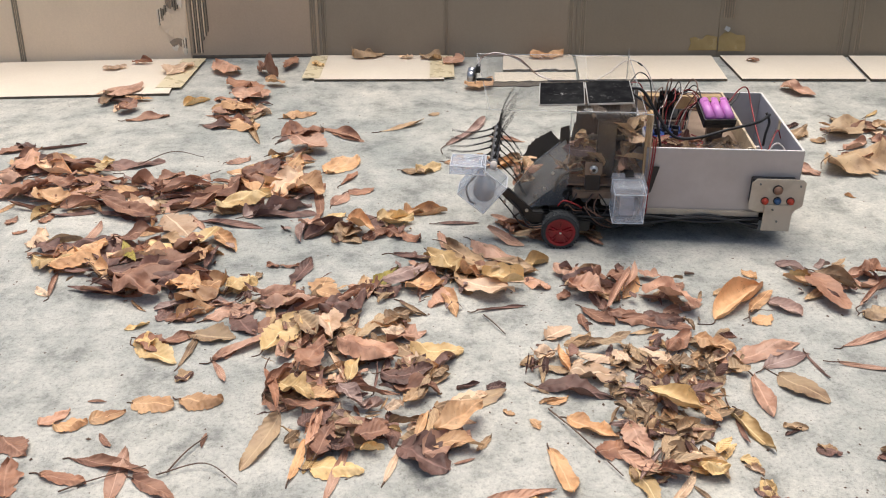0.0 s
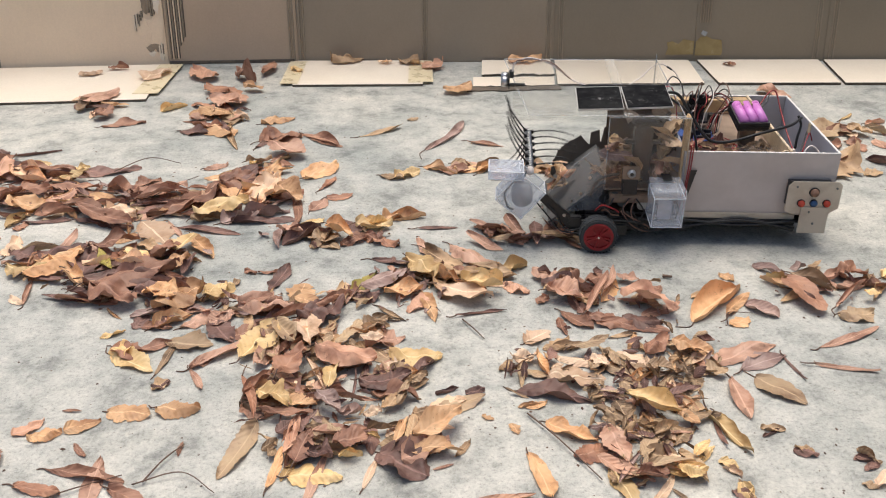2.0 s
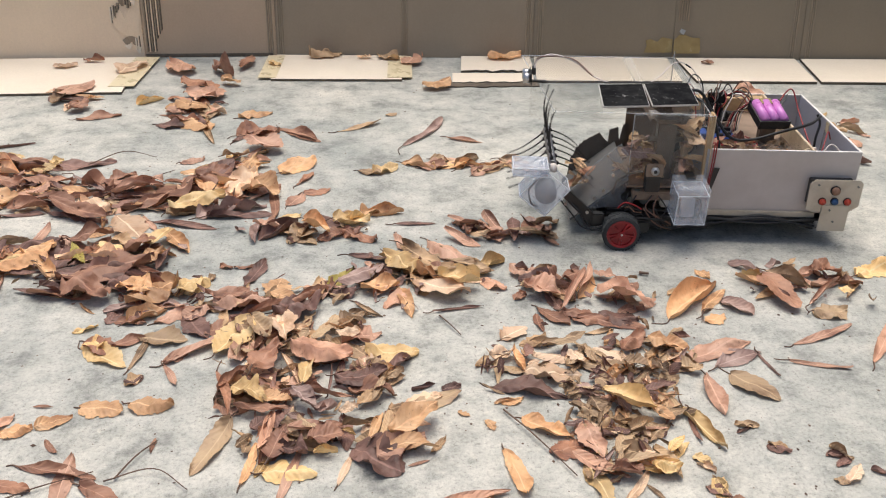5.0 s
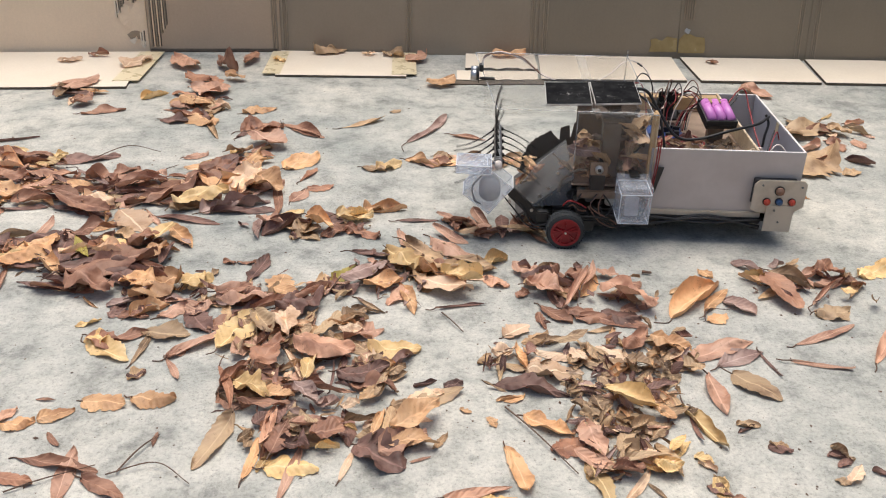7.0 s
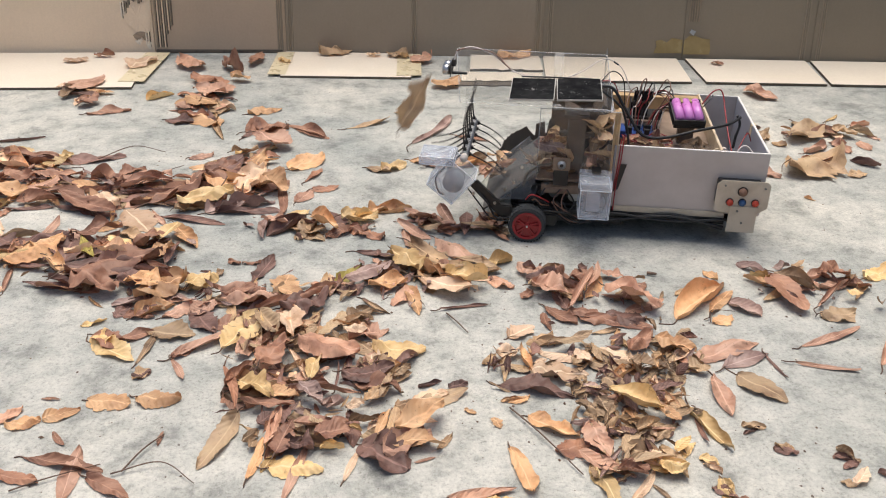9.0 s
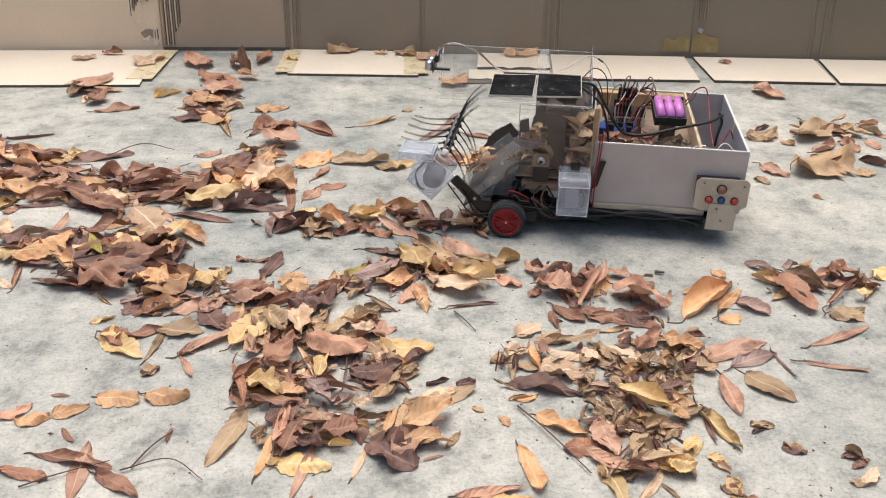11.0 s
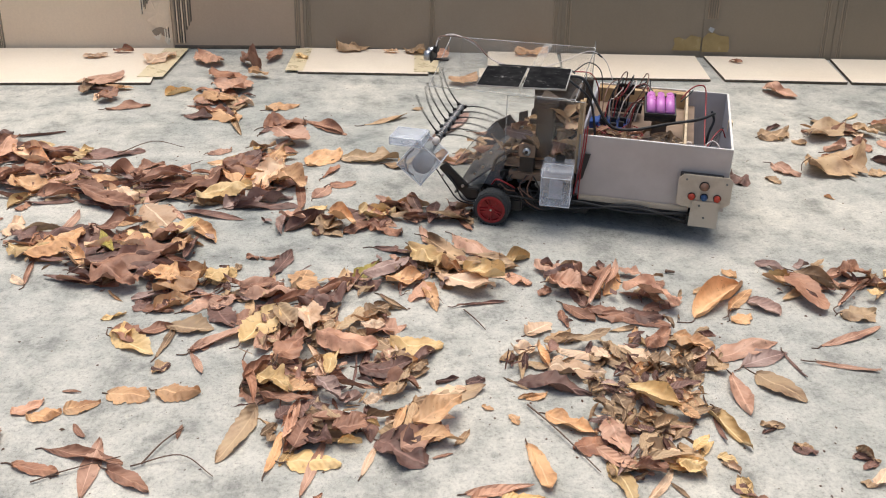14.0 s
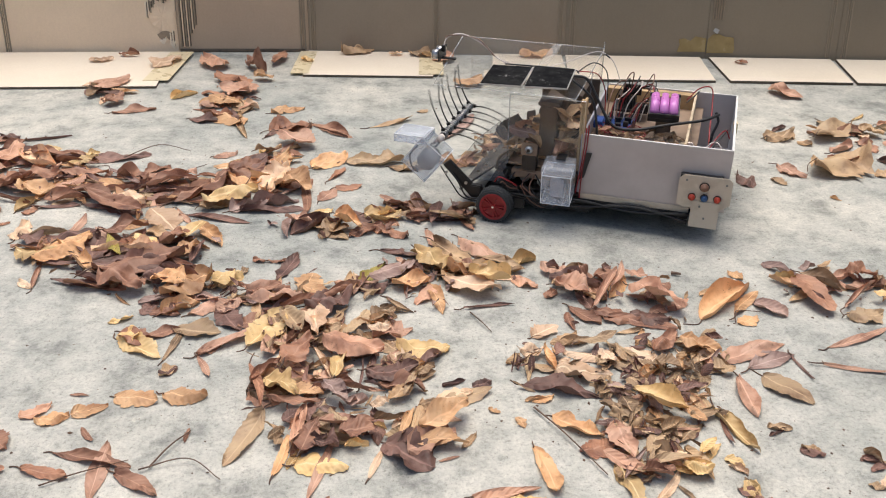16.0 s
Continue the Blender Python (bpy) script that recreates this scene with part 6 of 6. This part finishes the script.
        wire(rb, [(x, 0.052, 0.088), (x + rng.uniform(-0.02, 0.02), 0.040, 0.065), (x + rng.uniform(0, 0.03), 0.036, 0.040), (x + rng.uniform(0.02, 0.05), 0.044, 0.028 + rng.random() * 0.02)], 0.0013, rng.choice((BLACK, BLACK, BLACK, BLACK, BROWNWIRE)))
    part("bin_floor", box(0.010, 0.143, 0.062, 0.250, 0.096, 0.100, 0.0006), DECK, rb)
    o = [(-0.100, 0.066), (-0.050, 0.054), (0.009, 0.060), (0.009, 0.158), (-0.006, 0.178), (-0.050, 0.138)]
    guard = part("side_guard", slab(o, 0.0025, pose(0, 0.060, 0)), GUARD, rb, "clear scratched side guard")
    part("guard_edge", tube([(-0.100, 0.061, 0.066), (-0.050, 0.061, 0.138), (-0.006, 0.061, 0.178)], 0.0007, 5, 0), ACEDGE, guard)
    for x, z in ((-0.030, 0.090), (-0.045, 0.075), (-0.016, 0.120)):
        part("rivet", drum((x, 0.0585, z), (0, 1, 0), 0.0028, 0.003, 10), STEEL, guard)
    part("guard_arc", tube([(-0.012, 0.064, 0.082), (-0.006, 0.064, 0.106), (0.014, 0.064, 0.122), (0.036, 0.064, 0.126)], 0.0030, 6), BOARD_CORE_SHADE, rb, "dark curved guide", True)
    window = part("side_window", box(0.010, 0.147, 0.0555, 0.058, 0.098, 0.232), ACRYLIC, rb, "clear acrylic side window")
    for a, b in (((0.010, 0.232), (0.147, 0.232)), ((0.010, 0.100), (0.010, 0.232)), ((0.147, 0.130), (0.147, 0.232))):
        part("window_edge", tube([(a[0], 0.0568, a[1]), (b[0], 0.0568, b[1])], 0.0011, 5, 0), ACEDGE if a[0] != 0.147 else PALEWOOD, window)
    # hood
    c = [(-0.128, 0.036), (0.132, 0.036), (0.132, 0.358), (-0.170, 0.358)]
    rise = Matrix.Translation((0, 0.036, 0.2405)) @ Matrix.Rotation(radians(1.25), 4, "X") @ Matrix.Translation((0, -0.036, 0))
    bm = slab(c, 0.0025, rise @ Matrix(((1, 0, 0, 0), (0, 0, 1, 0), (0, 1, 0, 0), (0, 0, 0, 1))))
    bmesh.ops.recalc_face_normals(bm, faces=bm.faces)
    hood = part("hood", bm, ACRYLIC, rb, "large clear acrylic hood")
    for (xa, ya), (xb, yb) in zip(c, c[1:] + c[:1]):
        bm = tube([(xa, ya, 0.0012), (xb, yb, 0.0012)], 0.0009, 5, 0)
        bm.transform(rise)
        part("hood_edge", bm, ACEDGE, hood)
    part("hood_back", box(-0.150, 0.132, 0.355, 0.3575, 0.120, 0.2455), ACRYLIC, hood)
    part("hood_side", box(0.1295, 0.132, 0.215, 0.355, 0.175, 0.2430), ACRYLIC, hood)
    part("corner_edge", tube([(0.131, 0.357, 0.175), (0.131, 0.357, 0.262)], 0.0013, 5, 0), ACEDGE, hood)
    part("corner_edge", tube([(0.131, 0.215, 0.175), (0.131, 0.215, 0.244)], 0.0010, 5, 0), ACEDGE, hood)
    for x0, x1, y0, y1 in ((0.028, 0.046, 0.17, 0.356), (0.030, 0.044, 0.036, 0.048)):
        bm = box(x0, x1, y0, y1, 0.0028, 0.0032)
        bm.transform(rise)
        part("clear_tape", bm, CLEARTAPE, hood, "strip of clear tape")
    # two solar panels, propped up at their far edge
    for x0, x1, skew in ((-0.079, -0.0015, -1.0), (0.0015, 0.079, 0.8)):
        w = pose(0.0335, 0.0925, 0.2553, 7, -2.5, 0) @ pose((x0 + x1) / 2, 0, 0, 0, 0, skew)
        s = (x1 - x0) / 2
        bm = box(-s, s, -0.0435, 0.0435, -0.0018, 0.0016, 0.0006)
        bm.transform(w)
        panel = part("solar_panel", bm, SOLAREDGE, rb, "small dusty dark solar panel with pale rim")
        for l in range(2):
            bm = box(-s + 0.0014, s - 0.0014, -0.0424 + l * 0.0424, -0.0002 + l * 0.0424, 0.0016, 0.0024)
            bm.transform(w)
            part("solar_cell", bm, SOLAR, panel)
        part("pad", box((x0 + x1) / 2 + 0.02, (x0 + x1) / 2 + 0.047, 0.085, 0.125, 0.2440, 0.2548), BLACK, panel)
    # distance sensor on the hood's front edge
    sensor = part("distance_sensor", box(-0.1620, -0.1605, 0.165, 0.212, 0.246, 0.268, 0.0004), BLACK, rb, "ultrasonic sensor with two silver cans")
    for y in (0.176, 0.201):
        part("sensor_can", drum((-0.169, y, 0.257), (1, 0, 0), 0.0098, 0.014, 22, bevel=0.001), STEEL, sensor, "silver sensor can", True)
        part("mesh_disc", drum((-0.1757, y, 0.257), (1, 0, 0), 0.0066, 0.0008, 20), MOTOR, sensor)
    part("bracket", box(-0.1602, -0.132, 0.184, 0.194, 0.2462, 0.2490, 0.0006), BLACK, sensor)
    part("plug", box(-0.1602, -0.153, 0.180, 0.196, 0.262, 0.274, 0.0006), BLACK, sensor)
    for i, mat in enumerate((WHITEWIRE, BROWNWIRE, WHITEWIRE, BROWNWIRE)):
        wire(rb, [(-0.156, 0.182 + 0.004 * i, 0.272), (-0.150, 0.186, 0.288 + 0.001 * i), (-0.125, 0.190, 0.297 - 0.001 * i), (-0.085, 0.186, 0.286 + 0.001 * i), (-0.050, 0.178, 0.262), (-0.022, 0.172 + 0.002 * i, 0.252)], 0.0013, mat, "", "sensor_wire")
    wire(rb, [(-0.03, 0.172, 0.252), (0.03, 0.171, 0.2535), (0.10, 0.168, 0.2545), (0.116, 0.145, 0.256)], 0.0015, BLACK, "", "sensor_wire")
    wire(rb, [(0.050, 0.172, 0.252), (0.085, 0.23, 0.253), (0.112, 0.285, 0.256), (0.135, 0.300, 0.256), (0.160, 0.295, 0.240), (0.180, 0.285, 0.200)], 0.0010, WHITEWIRE)
    wire(rb, [(0.142, 0.299, 0.2530), (0.152, 0.297, 0.2470)], 0.0016, BLACK)
    wire(rb, [(0.112, 0.150, 0.256), (0.135, 0.20, 0.262), (0.158, 0.22, 0.240), (0.165, 0.21, 0.19)], 0.0011, BLACK)
    wire(rb, [(0.112, 0.160, 0.255), (0.140, 0.22, 0.235), (0.155, 0.24, 0.20), (0.160, 0.23, 0.160)], 0.0011, REDWIRE)
    return rb, wheel(rb), brush(rb)


ROBOT, WHEEL, BRUSH = robot()


def leaf_heap(name, label, spots, colours, seed, size):
    """Several leaves that lie together, as one heap about its own origin."""
    rng = random.Random(seed)
    by = {}
    for x, y, z in spots:
        key = rng.choice(colours)
        by.setdefault(key, bmesh.new())
        s = size * rng.uniform(0.6, 1.2)
        m = Matrix.Translation((x, y, z)) @ Euler((rng.uniform(-0.8, 0.8), rng.uniform(-0.6, 0.6), rng.uniform(0, 6.28))).to_matrix().to_4x4()
        leaf_blade(s, s * rng.uniform(0.28, 0.5), rng.randrange(10 ** 6), by[key], m, n=9, k=2)
    bm, mats = joined(by)
    return tagged(new(name, mesh(name, bm, mats)), label, "leaf heap", kind="stuff")


rng = random.Random(31)
BIN_LEAVES = leaf_heap("collected_leaves", "crumpled brown leaves packed behind the acrylic window", [(rng.uniform(0.014, 0.054), 0.072 + rng.random() * 0.07, 0.106 + rng.random() * 0.058) for i in range(17)] + [(rng.uniform(0.100, 0.134), 0.068 + rng.random() * 0.05, 0.110 + rng.random() * 0.092) for i in range(21)] + [(rng.uniform(0.02, 0.13), 0.12 + rng.random() * 0.08, 0.106 + rng.random() * 0.05) for i in range(14)], "ddtkdtdlmt", 32, 0.060)
RAMP_LEAVES = leaf_heap("leaves_on_ramp", "dry leaves caught under the rake on the ramp", [(rng.uniform(-0.078, -0.042), rng.uniform(0.12, 0.22), rng.uniform(0.066, 0.094)) for i in range(13)] + [(rng.uniform(-0.012, 0.012), rng.uniform(0.07, 0.10), rng.uniform(0.112, 0.130)) for i in range(3)], "ddrdtkl", 33, 0.046)
TRAY_LEAVES = leaf_heap("leaves_in_tray", "dark crushed leaves lying on the deck", [(rng.uniform(0.165, 0.305), rng.uniform(0.075, 0.175), 0.1465 + rng.random() * 0.008) for i in range(36)], "dddprd", 34, 0.046)
PUSHED = leaf_heap("pushed_leaves", "flat red-brown leaves pushed along by the robot", [(rng.uniform(-0.085, 0.085), rng.uniform(-0.030, 0.030), rng.uniform(0.004, 0.026)) for i in range(24)], "rrpdmrdk", 35, 0.082)
for v in PUSHED.data.vertices:
    v.co.z = max(0.0015, v.co.z * 0.6)
strew_heap = [(0.050 + 0.0135 * i + rng.uniform(-0.01, 0.01), 1.730 + rng.uniform(-0.035, 0.035), 0.004 + 0.008 * (i % 2), rng.uniform(0.045, 0.085), rng.uniform(0.020, 0.036), rng.randrange(-50, 60), "okrdoykt"[i % 8]) for i in range(18)]
strew("behind_the_robot", strew_heap)
strew("beside_the_robot", [
(0.062, 1.940, 0.002, 0.220, 0.024, 61, "m"),
    (-0.021, 2.072, 0.002, 0.036, 0.016, 40, "d"),
    (0.148, 1.886, 0.002, 0.082, 0.018, -20, "k"),
    (-0.062, 1.700, 0.002, 0.055, 0.022, -25, "d"),
    (-0.034, 1.500, 0.002, 0.072, 0.040, 0, "o"),
    (0.028, 1.452, 0.002, 0.066, 0.010, 2, "p"),
    (-0.085, 1.468, 0.002, 0.050, 0.030, 8, "y"),
])
bm, mats = joined(LOOSE)
tagged(new("scattered_leaves", mesh("scattered_leaves", bm, mats)), "small dry leaves scattered over concrete and cardboard flaps", "leaf litter", kind="stuff")
THROWN = fallen_leaf(0, 0, 0, 0.125, 0.048, 0, "t", 912)


# ---- what moves ----
def motions():
    walk(ROBOT, [(t, pose(x, y, 0, 0, 0, a)) for t, x, y, a in ROBOT_ROWS])
    for ob in (BIN_LEAVES, RAMP_LEAVES, TRAY_LEAVES):
        walk(ob, [(t, pose(x, y, 0, 0, 0, a)) for t, x, y, a in ROBOT_ROWS])
    # the wheel rolls over the ground
    rows, turn, last = [], 0.0, ROBOT_ROWS[0]
    for t, x, y, a in ROBOT_ROWS:
        turn += math.degrees(((x - last[1]) * math.cos(radians(a)) + (y - last[2]) * math.sin(radians(a))) / 0.0325)
        rows.append((t, pose(0, 0.013, 0.0325, 0, turn, 0)))
        last = (t, x, y, a)
    walk(WHEEL, rows)
    # the rake turns all the time, over the top towards the bin; heading of one row of tines against the rear
    rows = []
    for i in range(161):
        t = i / 10
        (ta, a), (tb, b) = next(p for p in zip(RAKE, RAKE[1:]) if p[0][0] <= t <= p[1][0])
        rows.append((t, pose(-0.121, 0.058, 0.131) @ Matrix.Rotation(radians(90 - a - (b - a) * (t - ta) / (tb - ta)), 4, "Y")))
    walk(BRUSH, rows)
    # leaves before the wheel lie still, then slide along with the robot
    first = Vector((0.190, 1.410))
    grip = Vector((0.310, 1.336)) - first
    rows = [(0, pose(first.x, first.y, 0)), (6.0, pose(first.x, first.y, 0))]
    rows += [(t, pose(min(first.x, x - grip.x), first.y + max(0, (y - 1.336) * 0.6), 0, 0, 0, (a + 4.8) * 0.5)) for t, x, y, a in ROBOT_ROWS if t >= 6.5]
    walk(PUSHED, rows)
    # one leaf is thrown out of the bin and lands in front
    carried = [(t, pose(x, y, 0, 0, 0, a) @ pose(0.085, 0.16, 0.14, 0, -20, 40)) for t, x, y, a in ROBOT_ROWS if t <= 8.5]
    fly = [(8.7, pose(0.19, 1.50, 0.20, 20, -40, 30)), (8.8, pose(0.125, 1.45, 0.280, 50, -60, 10)), (8.9, pose(0.06, 1.47, 0.285, 60, -75, -15)), (9.0, pose(0.016, 1.50, 0.215, 70, -60, -30)),
           (9.1, pose(-0.06, 1.62, 0.070, 30, -20, -20)), (9.2, pose(-0.12, 1.735, 0.003, 0, 0, 4)), (16, pose(-0.12, 1.735, 0.003, 0, 0, 4))]
    walk(THROWN, carried + fly)


motions()
